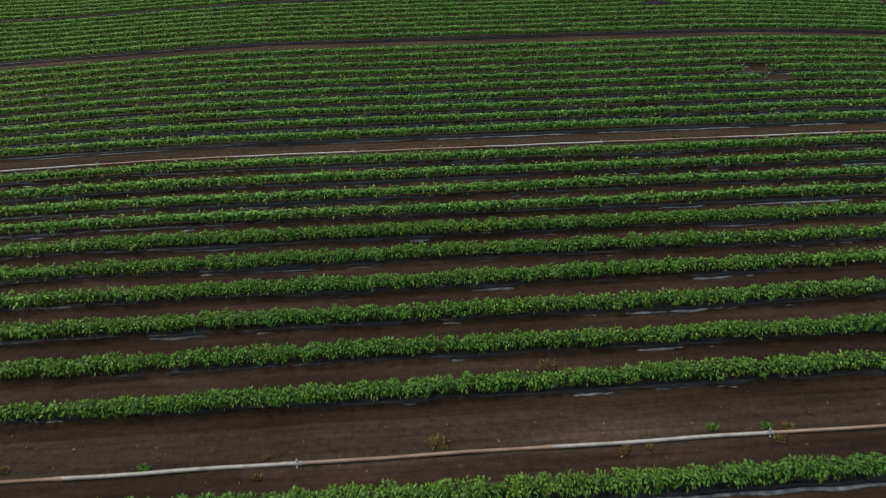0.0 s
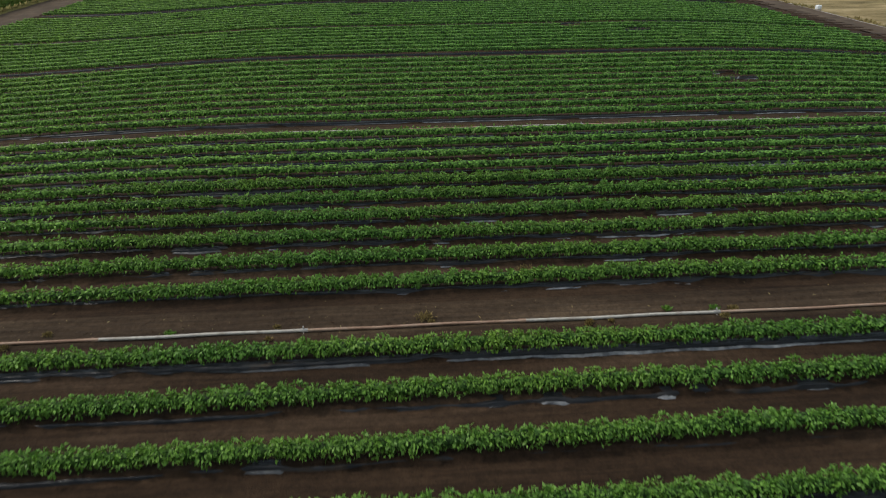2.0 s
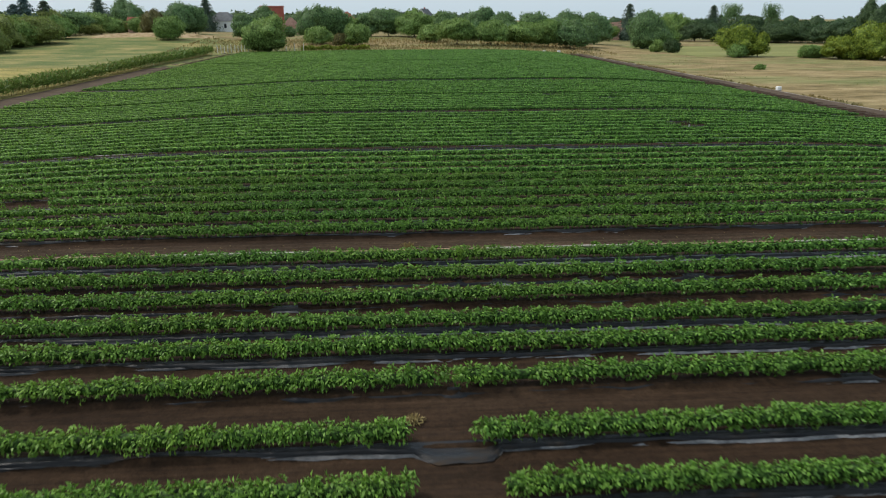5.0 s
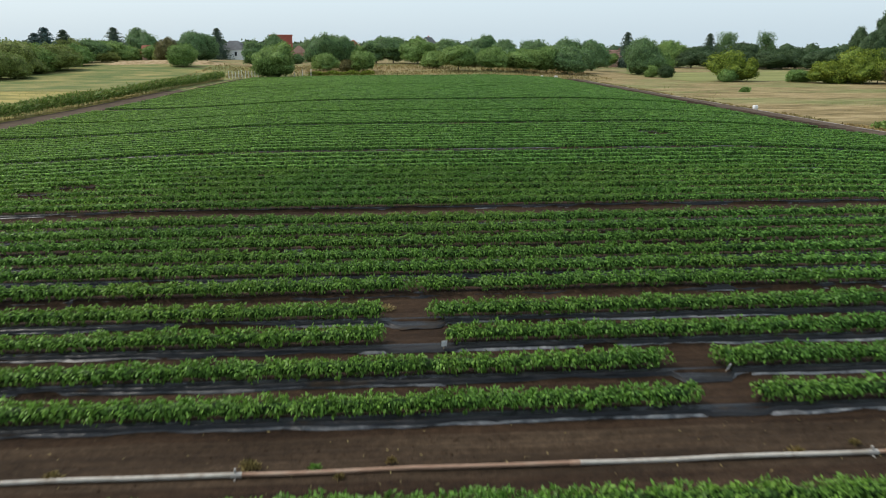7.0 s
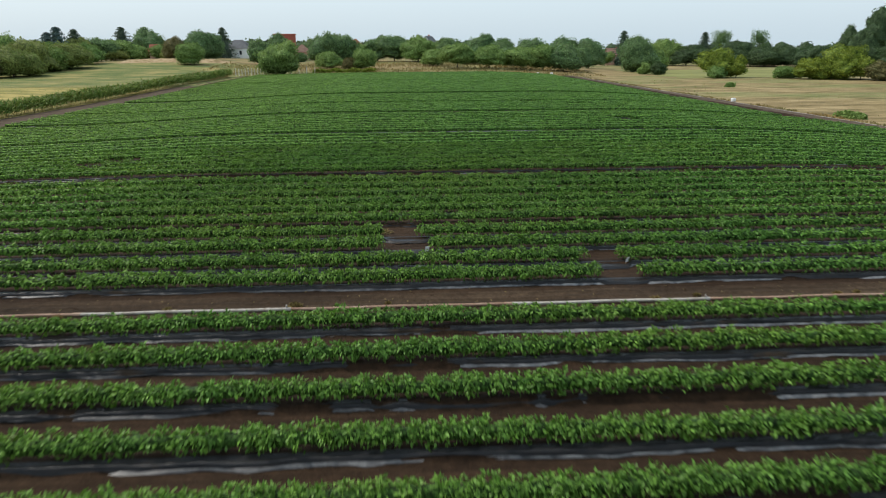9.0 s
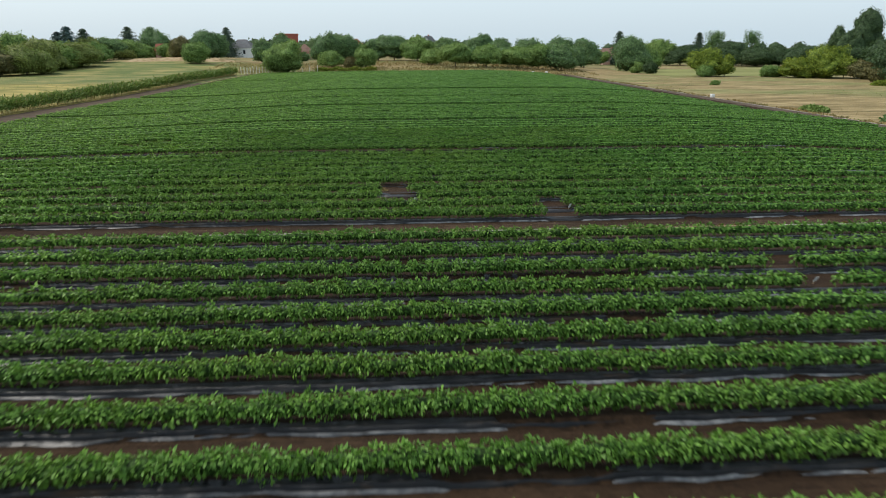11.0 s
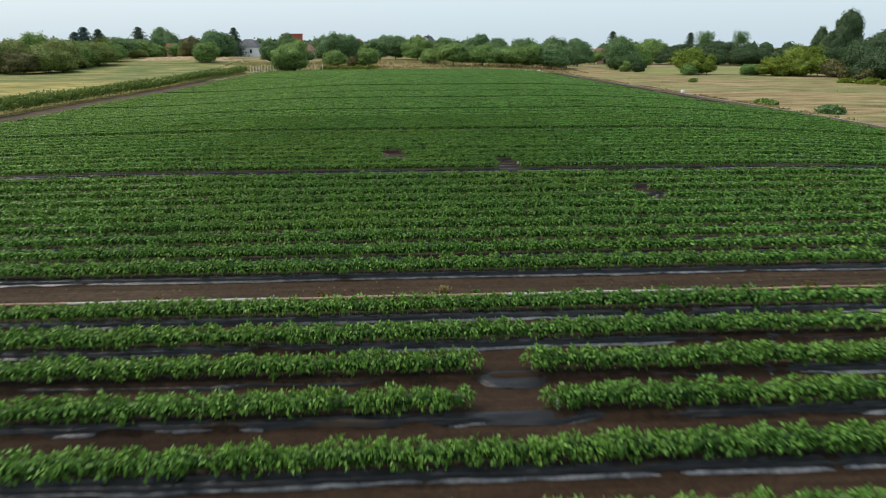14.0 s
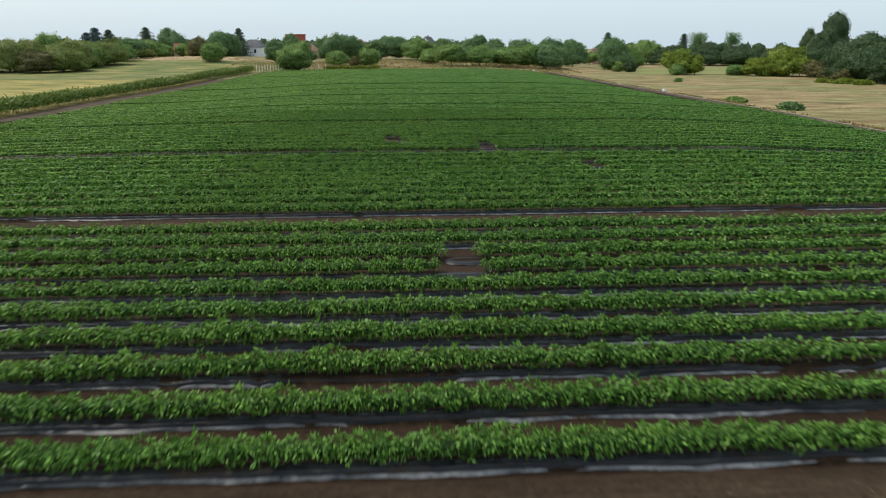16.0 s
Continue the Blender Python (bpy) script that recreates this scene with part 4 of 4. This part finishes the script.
# leaf, x, y, height, width, bare part of the trunk
TREE_ROWS = [
    (O, -123.4, 249.0, 9.4, 11.9, 0.04),
    (W, -112.3, 244.7, 7.5, 10.0, 0.04),
    (O, -107.0, 249.0, 8.4, 10.2, 0.04),
    (O, -104.0, 251.6, 7.0, 8.6, 0.04),
    (O, -120.8, 257.7, 9.5, 10.6, 0.04),
    (T, -118.5, 266.4, 10.7, 11.0, 0.04),
    (O, -109.8, 266.4, 9.7, 12.9, 0.04),
    (T, -110.2, 275.2, 8.3, 10.5, 0.04),
    (O, -103.9, 275.2, 8.0, 13.7, 0.04),
    (T, -104.4, 292.6, 7.0, 9.2, 0.04),
    (D, -108.9, 314.4, 7.9, 13.2, 0.04),
    (T, -103.5, 323.1, 7.6, 13.6, 0.04),
    (O, -103.5, 340.5, 5.0, 10.6, 0.04),
    (D, -108.5, 366.6, 12.6, 12.5, 0.04),
    (O, -131.4, 249.0, 10.0, 13.6, 0.04),
    (T, -128.7, 279.5, 8.2, 11.6, 0.04),
    (O, -112.7, 305.6, 8.8, 10.7, 0.04),
    (T, -105.6, 270.8, 7.0, 9.3, 0.04),
    (O, -104.7, 314.4, 5.0, 8.8, 0.04),
    (T, -91.1, 327.4, 5.9, 8.3, 0.04),
    (O, -85.4, 318.7, 4.6, 6.7, 0.04),
    (T, -69.5, 288.2, 7.3, 9.2, 0.05),
    (W, -82.4, 314.4, 7.9, 8.8, 0.05),
    (D, -75.7, 323.1, 10.7, 11.4, 0.05),
    (D, -71.9, 327.4, 9.4, 8.8, 0.05),
    (D, -48.3, 296.9, 8.7, 7.5, 0.05),
    (D, -45.8, 323.1, 11.1, 7.6, 0.05),
    (T, -33.6, 249.0, 9.3, 10.8, 0.05),
    (D, -41.0, 388.0, 10.4, 9.6, 0.05),
    (D, -27.0, 305.6, 9.9, 10.0, 0.05),
    (D, -22.1, 310.0, 10.6, 12.2, 0.05),
    (T, -22.5, 275.2, 4.8, 8.6, 0.05),
    (T, -10.8, 266.4, 6.4, 6.4, 0.05),
    (T, -15.4, 314.4, 6.3, 8.8, 0.05),
    (D, -8.4, 314.4, 8.6, 9.9, 0.05),
    (D, -2.3, 314.4, 9.7, 13.2, 0.05),
    (T, 6.4, 305.6, 9.0, 12.8, 0.05),
    (T, 10.8, 279.5, 5.5, 7.7, 0.05),
    (W, -15.3, 266.4, 3.6, 4.6, 0.05),
    (D, 18.5, 331.8, 8.9, 10.5, 0.05),
    (D, 31.4, 331.8, 10.0, 11.2, 0.05),
    (D, 40.3, 327.4, 9.5, 10.6, 0.05),
    (D, 52.7, 331.8, 10.4, 11.7, 0.05),
    (D, 63.7, 327.4, 11.5, 13.8, 0.05),
    (D, 73.2, 323.1, 11.1, 13.6, 0.05),
    (T, 17.7, 266.4, 7.5, 10.7, 0.16),
    (T, 27.5, 266.4, 6.9, 10.3, 0.16),
    (T, 37.9, 269.1, 7.0, 10.4, 0.16),
    (T, 46.1, 275.2, 7.8, 9.5, 0.16),
    (D, 52.9, 275.2, 8.6, 11.4, 0.05),
    (D, 61.1, 288.2, 8.0, 8.0, 0.05),
    (D, 24.1, 288.2, 5.2, 10.0, 0.05),
    (D, 35.3, 288.2, 5.7, 10.0, 0.05),
    (D, 81.6, 288.2, 11.0, 12.8, 0.04),
    (T, 96.0, 314.4, 9.3, 9.9, 0.04),
    (T, 122.8, 375.3, 11.9, 16.0, 0.04),
    (G, 129.2, 366.6, 8.9, 14.3, 0.04),
    (G, 136.5, 357.9, 7.6, 15.2, 0.04),
    (G, 148.4, 357.9, 11.0, 12.7, 0.04),
    (D, 148.6, 375.3, 16.8, 8.6, 0.45),
    (D, 164.4, 371.0, 16.4, 7.4, 0.45),
    (G, 156.1, 349.2, 8.0, 14.8, 0.04),
    (G, 162.0, 340.5, 8.4, 14.4, 0.04),
    (G, 167.4, 331.8, 8.8, 14.0, 0.04),
    (G, 172.3, 323.1, 8.3, 13.6, 0.04),
    (T, 94.0, 375.3, 7.0, 8.0, 0.04),
    (F, 88.3, 240.3, 8.0, 8.2, 0.03),
    (F, 92.9, 237.7, 5.8, 5.0, 0.03),
    (T, 86.8, 236.0, 3.1, 4.8, 0.03),
    (G, 79.7, 262.1, 3.7, 4.0, 0.03),
    (T, 76.8, 266.4, 3.4, 3.7, 0.03),
    (T, 103.9, 231.6, 3.1, 6.0, 0.03),
    (F, 108.0, 225.5, 5.4, 9.1, 0.03),
    (F, 113.0, 222.9, 6.6, 9.5, 0.03),
    (F, 116.9, 225.5, 8.7, 7.0, 0.03),
    (F, 118.0, 221.3, 5.6, 7.4, 0.03),
    (W, 119.2, 214.2, 4.6, 6.8, 0.03),
    (G, 123.3, 214.2, 5.9, 8.6, 0.03),
    (G, 171.9, 314.4, 15.2, 7.6, 0.25),
    (G, 177.2, 305.6, 21.6, 10.4, 0.34),
    (G, 171.3, 305.6, 13.8, 10.7, 0.06),
    (G, 151.5, 253.4, 10.7, 13.9, 0.06),
    (G, 172.0, 270.8, 12.8, 17.5, 0.03),
    (G, 164.5, 244.7, 11.4, 15.5, 0.03),
    (G, 141.7, 222.9, 8.9, 13.5, 0.06),
    (G, 162.8, 288.2, 8.4, 12.0, 0.06),
    (G, 182.2, 253.4, 12.6, 16.5, 0.03),
    (T, 70.8, 192.4, 0.9, 1.6, 0.03),
    (T, 54.3, 124.5, 0.7, 2.3, 0.03),
    (T, 54.6, 122.7, 0.7, 1.7, 0.03),
    (D, 55.2, 108.8, 1.0, 2.9, 0.03),
    (D, -38.6, 330.0, 3.6, 4.2, 0.05),
    (G, 121.8, 204.0, 8.2, 11.0, 0.03),
    (G, 116.6, 194.0, 7.2, 9.4, 0.03),
    (W, 113.6, 199.0, 3.0, 5.4, 0.03),
    (G, 114.8, 184.0, 7.8, 9.6, 0.03),
    (W, 110.6, 187.0, 3.2, 5.4, 0.03),
    (G, 124.0, 190.0, 9.6, 12.0, 0.03),
    (G, 114.5, 174.0, 6.4, 9.0, 0.03),
    (G, 152.0, 340.0, 7.4, 14.0, 0.03),
    (G, 143.5, 349.0, 7.6, 14.0, 0.03),
    (F, 103.6, 184.0, 0.9, 3.4, 0.03),
    (F, 104.8, 178.0, 1.2, 3.8, 0.03),
    (F, 106.0, 172.0, 1.1, 3.6, 0.03),
]
CONIFERS = [
    (1, -114.8, 288.2, 10.8, 10.0),
    (1, -111.7, 288.2, 12.5, 10.6),
    (0, -113.7, 305.6, 11.4, 8.6),
    (0, -123.4, 375.3, 14.0, 14.0),
    (0, -77.2, 366.6, 13.3, 10.0),
    (0, 102.5, 375.3, 16.0, 11.0),
    (0, 147.8, 392.7, 15.6, 10.5),
    (0, 16.1, 357.9, 6.6, 5.1),
]
for mat, x, y, tall, wide, stem in TREE_ROWS:
    name = "bush" if tall < 5.2 else "tree"
    broad_tree(x, y, tall, wide, mat, WORDS[mat.name] if name == "tree" else WORDS[mat.name].replace("tree", "bush"), rng, name,
               stem, int(900 + 260 * wide), 0.3 + 0.013 * wide, airy=stem > 0.4)
for blue, x, y, tall, wide in CONIFERS:
    conifer(x, y, tall, wide, BLUE_NEEDLE if blue else NEEDLE, "blue-grey spruce rising over the tree line" if blue else "dark narrow conifer rising over the tree line", rng)


# ---- far woods ----
def far_woods():
    """An unbroken belt of far trees, out beyond the village."""
    rng = np.random.default_rng(61)
    n_tree = 300
    x = rng.uniform(-420, 480, n_tree)
    y = rng.uniform(420, 500, n_tree)
    tall, wide = rng.uniform(6, 10.5, n_tree) + 1.5 * smooth(70, 150, x), rng.uniform(8, 15, n_tree)
    who = np.repeat(np.arange(n_tree), 90)
    d = unit(rng.normal(size=(len(who), 3)))
    r = 0.74 + 0.12 * rng.random((len(who), 1))
    half = np.stack([wide, wide, tall], -1)[who] * 0.5
    at = np.stack([x, y, land(x, y) + tall * 0.5], -1)[who] + d * r * half
    ln = 0.7 + 0.7 * rng.random(len(who))
    V, F = lumps(np.stack([x, y, land(x, y) + tall * 0.5, wide * 0.5, wide * 0.5, tall * 0.5], -1), rng, 0.78)
    ob = new("far_woods", shingle_mesh("far_woods", at, d, ln, ln * 0.85, rng, DEEP_LEAF, wild=0.5))
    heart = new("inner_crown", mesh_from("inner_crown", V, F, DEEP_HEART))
    heart.parent = ob
    return tagged(ob, "dark green belt of distant woods", "woods", kind="stuff")


far_woods()


# ---- maize strip beside the western track ----
def maize_strip(x, y0, y1, rng):
    """One sown row of maize: long arching leaves and pale dry stalks."""
    y = np.arange(y0, y1, 0.3) + 0.05 * rng.normal(size=len(np.arange(y0, y1, 0.3)))
    n = len(y)
    px = x + west_shift(y) + 0.08 * rng.normal(size=n)
    tall = 1.75 + 0.18 * rng.normal(size=n) + 0.15 * np.sin(y * 0.15 + x)
    z0 = land(px, y)
    who = np.repeat(np.arange(n), 11)
    u = rng.random(len(who)) ** 0.8
    a = rng.random(len(who)) * math.tau
    at = np.stack([px[who], y[who], z0[who] + tall[who] * (0.25 + 0.68 * u)], -1)
    d = np.stack([np.cos(a), np.sin(a), 0.2 + 0 * a], -1)
    ln = 0.55 + 0.35 * rng.random(len(who))
    ob = new("maize_row", leaf_mesh("maize_row", at, d, ln, 0.13 + 0.05 * rng.random(len(who)), rng, MAIZE, up=0.5, wild=0.3))
    tagged(ob, "shoulder-high row of green maize with drying leaves", "maize row", "rows of maize", "stuff")
    ws = np.repeat(np.arange(n), 3)
    at = np.stack([px[ws], y[ws], z0[ws] + tall[ws] * np.tile([0.0, 0.28, 0.88], n)], -1)
    d = np.tile([(0, 0, 1.0), (0, 0, 1.0), (0.1, 0, 1.0)], (n, 1)).astype(float)
    st = new("stalks", leaf_mesh("stalks", at, d, np.tile([0.6, 0.6, 0.35], n), np.tile([0.07, 0.06, 0.1], n), rng, STRAW, up=0.2, wild=0.12))
    st.parent = ob
    return ob


rng = np.random.default_rng(71)
for k in range(4):
    maize_strip(FIELD_L - 6.2 - 0.7 * k, 55, 243, rng)


# ---- grass tufts of the meadows ----
def grass(x0, x1, y0, y1, count, mat, tall, label, seed, clump):
    rng = np.random.default_rng(seed)
    cx, cy = rng.uniform(x0, x1, count // 30), rng.uniform(y0, y1, count // 30)
    w = rng.integers(0, len(cx), count)
    spread = rng.random(count)[:, None] ** 0.5 * clump
    x = np.clip(cx[w] + spread[:, 0] * 1.8 * rng.normal(size=count), x0, x1)
    y = cy[w] + spread[:, 0] * rng.normal(size=count)
    at = np.stack([x, y, land(x, y)], -1)
    d = np.tile((0.0, 0.0, 1.0), (count, 1))
    ln = tall * (0.5 + rng.random(count))
    ob = new("meadow_grass", leaf_mesh("meadow_grass", at, d, ln, ln * 0.5, rng, mat, up=0.3, wild=0.35))
    return tagged(ob, label, "grass", kind="stuff")


grass(FIELD_R + 5.6, 110, 55, 272, 3000, STRAW, 0.12, "pale dry meadow grass in loose drifts", 81, 5.0)
grass(FIELD_R + 5.6, 90, 55, 262, 600, OLIVE_LEAF, 0.2, "green weeds among the dry meadow grass", 82, 3.5)
grass(-130, FIELD_L - 9.0, 55, 272, 5000, STRAW, 0.13, "yellowing meadow grass beyond the maize", 83, 5.0)
grass(-130, FIELD_L - 9.0, 150, 300, 4000, OLIVE_LEAF, 0.16, "green drifts of grass beyond the maize", 84, 6.0)
grass(-60, 60, 249, 298, 9000, STRAW, 0.5, "dry grass on the rise behind the field", 85, 4.0)
grass(FIELD_R + 4.8, FIELD_R + 5.8, 55, 244, 2600, STRAW, 0.3, "dry weeds along the hose", 86, 0.6)


# ---- hose along the eastern track ----
hose = new("supply_hose")
tagged(hose, "pale flat supply hose lying along the track", "hose")
bm = bmesh.new()
tube(bm, [(FIELD_R + 4.75 + 0.12 * math.sin(y * 0.13) + 0.05 * math.sin(y * 0.7), y, float(land(FIELD_R + 4.75, y)) + 0.09) for y in np.arange(50, 245, 2.5)], 0.035, 8)
part("hose_run", bm, FITTING, hose)


# ---- white container by the track ----
def tote(x, y, s, turn):
    """A white plastic tank with a rounded lid on a wooden pallet."""
    ob = new("water_container")
    tagged(ob, "white plastic water container standing on a wooden pallet", "container", "white containers")
    ob.matrix_world = pose(x, y, float(land(x, y)), 0, 0, turn) @ Matrix.Scale(s, 4)
    bm = bmesh.new()
    box(bm, -0.45, 0.45, -0.4, 0.4, 0.14, 0.9, 0.09)
    body = part("tank", bm, CARD, ob)
    for z in (0.34, 0.62):
        bm = bmesh.new()
        box(bm, -0.465, 0.465, -0.415, 0.415, z, z + 0.05, 0.01)
        part("rib", bm, CARD, body)
    bm = bmesh.new()
    rod(bm, (0, 0, 0.89), (0, 0, 0.97), 0.15, 0.14, 12)
    part("lid", bm, FITTING, body)
    for k in (-0.36, 0.0, 0.36):
        bm = bmesh.new()
        box(bm, -0.48, 0.48, k - 0.06, k + 0.06, 0.09, 0.135)
        part("pallet_board", bm, STAKE, ob)
    for k in (-0.36, 0.0, 0.36):
        bm = bmesh.new()
        box(bm, k - 0.06, k + 0.06, -0.42, 0.42, 0.0, 0.09)
        part("pallet_block", bm, STAKE, ob)
    return ob


for x, y, s, turn in ((52.0, 149.8, 0.66, 12), (43.8, 249.5, 0.8, 5), (39.8, 249.5, 0.6, 30)):
    tote(x, y, s, turn)


# ---- fence at the field's far corner ----
def fence():
    ob = new("post_fence")
    tagged(ob, "row of weathered grey fence posts with wire", "fence")
    rng = np.random.default_rng(91)
    xs = list(np.arange(-46, -38, 0.85)) + list(np.arange(-37.5, -24, 2.2))
    for x in xs:
        y = 248.5 + 0.12 * (x + 46) + 0.1 * rng.normal()
        bm = bmesh.new()
        h = 1.9 + 0.2 * rng.normal()
        rod(bm, (x, y, float(land(x, y)) - 0.2), (x + 0.06 * rng.normal(), y, float(land(x, y)) + h), 0.11, 0.09, 6)
        part("post", bm, POST, ob)
    for h in (0.6, 1.2):
        bm = bmesh.new()
        tube(bm, [(x, 248.5 + 0.12 * (x + 46), float(land(x, 248.5)) + h) for x in xs], 0.012, 4)
        part("wire", bm, FITTING, ob)
    return ob


fence()


def garden_hedge():
    rng = np.random.default_rng(92)
    n = 2600
    x = rng.uniform(-25, -7, n)
    y = 252.5 + rng.uniform(-0.7, 0.7, n)
    z = land(x, y) + rng.random(n) ** 0.7 * (0.95 + 0.25 * np.sin(x * 1.3))
    at = np.stack([x, y, z], -1)
    d = unit(rng.normal(size=(n, 3)) + np.array([0, 0, 0.4]))
    ln = 0.3 + 0.25 * rng.random(n)
    ob = new("garden_hedge", leaf_mesh("garden_hedge", at, d, ln, ln * 0.7, rng, FRESH_LEAF))
    return tagged(ob, "low yellow-green garden hedge at the field's end", "hedge")


garden_hedge()


# ---- houses of the village ----
def house(x, y, wide, deep, wall_h, roof_h, wall_mat, roof_mat, hip, turn, label, windows=2, name="house"):
    """A plastered house: walls, hipped or gabled roof with eaves, windows with frames; gabled ones have a chimney."""
    ob = new(name)
    ob.matrix_world = pose(x, y, float(land(x, y)) - 0.1, 0, 0, turn)
    tagged(ob, label, "house", "village houses")
    w, d = wide / 2, deep / 2
    bm = bmesh.new()
    box(bm, -w, w, -d, d, -0.4, wall_h)
    if not hip:
        for s in (-1, 1):
            v = [bm.verts.new(p) for p in ((s * w, -d, wall_h + 0.002), (s * w, d, wall_h + 0.002), (s * w, 0, wall_h + roof_h * 0.94))]
            bm.faces.new(v)
    part("wall", bm, wall_mat, ob)
    bm = bmesh.new()
    e, ridge = 0.4, (max(w - d * 0.9, 0.4) if hip else w + 0.35)
    low = [bm.verts.new(p) for p in ((-w - e, -d - e, wall_h - 0.1), (w + e, -d - e, wall_h - 0.1), (w + e, d + e, wall_h - 0.1), (-w - e, d + e, wall_h - 0.1))]
    top = [bm.verts.new((-ridge, 0, wall_h + roof_h)), bm.verts.new((ridge, 0, wall_h + roof_h))]
    for f in ((low[0], low[1], top[1], top[0]), (low[2], low[3], top[0], top[1]), (low[1], low[2], top[1]), (low[3], low[0], top[0])):
        if hip or len(f) == 4:
            bm.faces.new(f)
    bmesh.ops.solidify(bm, geom=bm.faces[:], thickness=0.15)
    roof = part("roof", bm, roof_mat, ob)
    if not hip:
        bm = bmesh.new()
        box(bm, w * 0.35, w * 0.35 + 0.6, 0.3, 0.9, wall_h + roof_h * 0.3, wall_h + roof_h + 0.6)
        part("chimney", bm, BRICK, roof)
    for k in range(windows):
        cx = -w + wide * (k + 0.75) / (windows + 0.5)
        bm = bmesh.new()
        box(bm, cx - 0.6, cx + 0.6, -d - 0.05, -d + 0.02, wall_h * 0.35, wall_h * 0.8)
        win = part("window", bm, CARD, ob)
        bm = bmesh.new()
        box(bm, cx - 0.5, cx + 0.5, -d - 0.07, -d - 0.052, wall_h * 0.38, wall_h * 0.77)
        part("pane", bm, PANE, win)
    return ob


house(-72.3, 375, 12.0, 9, 4.3, 3.7, PLASTER, SLATE, True, -10, "white plastered house under a grey hipped roof")
house(-43.2, 367, 7.2, 7, 3.9, 3.1, PINK_WALL, WORN_TILE, True, 8, "faded pink house under a worn red hipped roof", 0)
house(-19.3, 358, 8.0, 8, 5.2, 3.6, PLASTER, RED_TILE, True, 5, "village house with a red roof behind trees")
house(12.8, 375, 9.0, 9, 4.6, 5.4, PLASTER, SLATE, False, 70, "pale gabled house rising over the trees")
house(102.9, 393, 6.4, 8, 4.4, 3.6, PINK_WALL, WORN_TILE, False, -10, "pinkish house with a red roof between trees")
house(-115.2, 314, 7.0, 8, 3.6, 3.4, PLASTER, RED_TILE, True, 15, "village house with a red roof behind trees")
house(-94.7, 340, 9.0, 8, 3.4, 2.6, PINK_WALL, RED_TILE, False, 10, "village house with a red roof behind trees")
house(46.4, 375, 8.0, 8, 4.2, 4.4, PLASTER, RED_TILE, True, 5, "village house with a red roof behind trees")


def brick_hall():
    """A square-cut red brick building with a flat parapet and pilasters, mostly behind trees."""
    ob = new("brick_building")
    x, y = -51.9, 376.0
    ob.matrix_world = pose(x, y, float(land(x, y)) - 0.1, 0, 0, 6)
    tagged(ob, "flat-topped red brick building half hidden by trees", "building")
    bm = bmesh.new()
    box(bm, -4.7, 4.7, -3.0, 3.0, -0.4, 11.0)
    wall = part("wall", bm, BRICK, ob)
    for k in (-4.55, -1.5, 1.55, 4.55):
        bm = bmesh.new()
        box(bm, k - 0.3, k + 0.3, -3.22, -2.99, -0.4, 10.9, 0.02)
        part("pilaster", bm, BRICK, wall)
    bm = bmesh.new()
    box(bm, -4.95, 4.95, -3.3, 3.3, 11.003, 11.5, 0.05)
    part("parapet", bm, BRICK, ob)
    for k in (-3.0, 0.0, 3.05):
        bm = bmesh.new()
        box(bm, k - 0.65, k + 0.65, -3.06, -2.98, 4.6, 6.6)
        win = part("window", bm, CARD, ob)
        bm = bmesh.new()
        box(bm, k - 0.55, k + 0.55, -3.085, -3.062, 4.7, 6.5)
        part("pane", bm, PANE, win)


brick_hall()
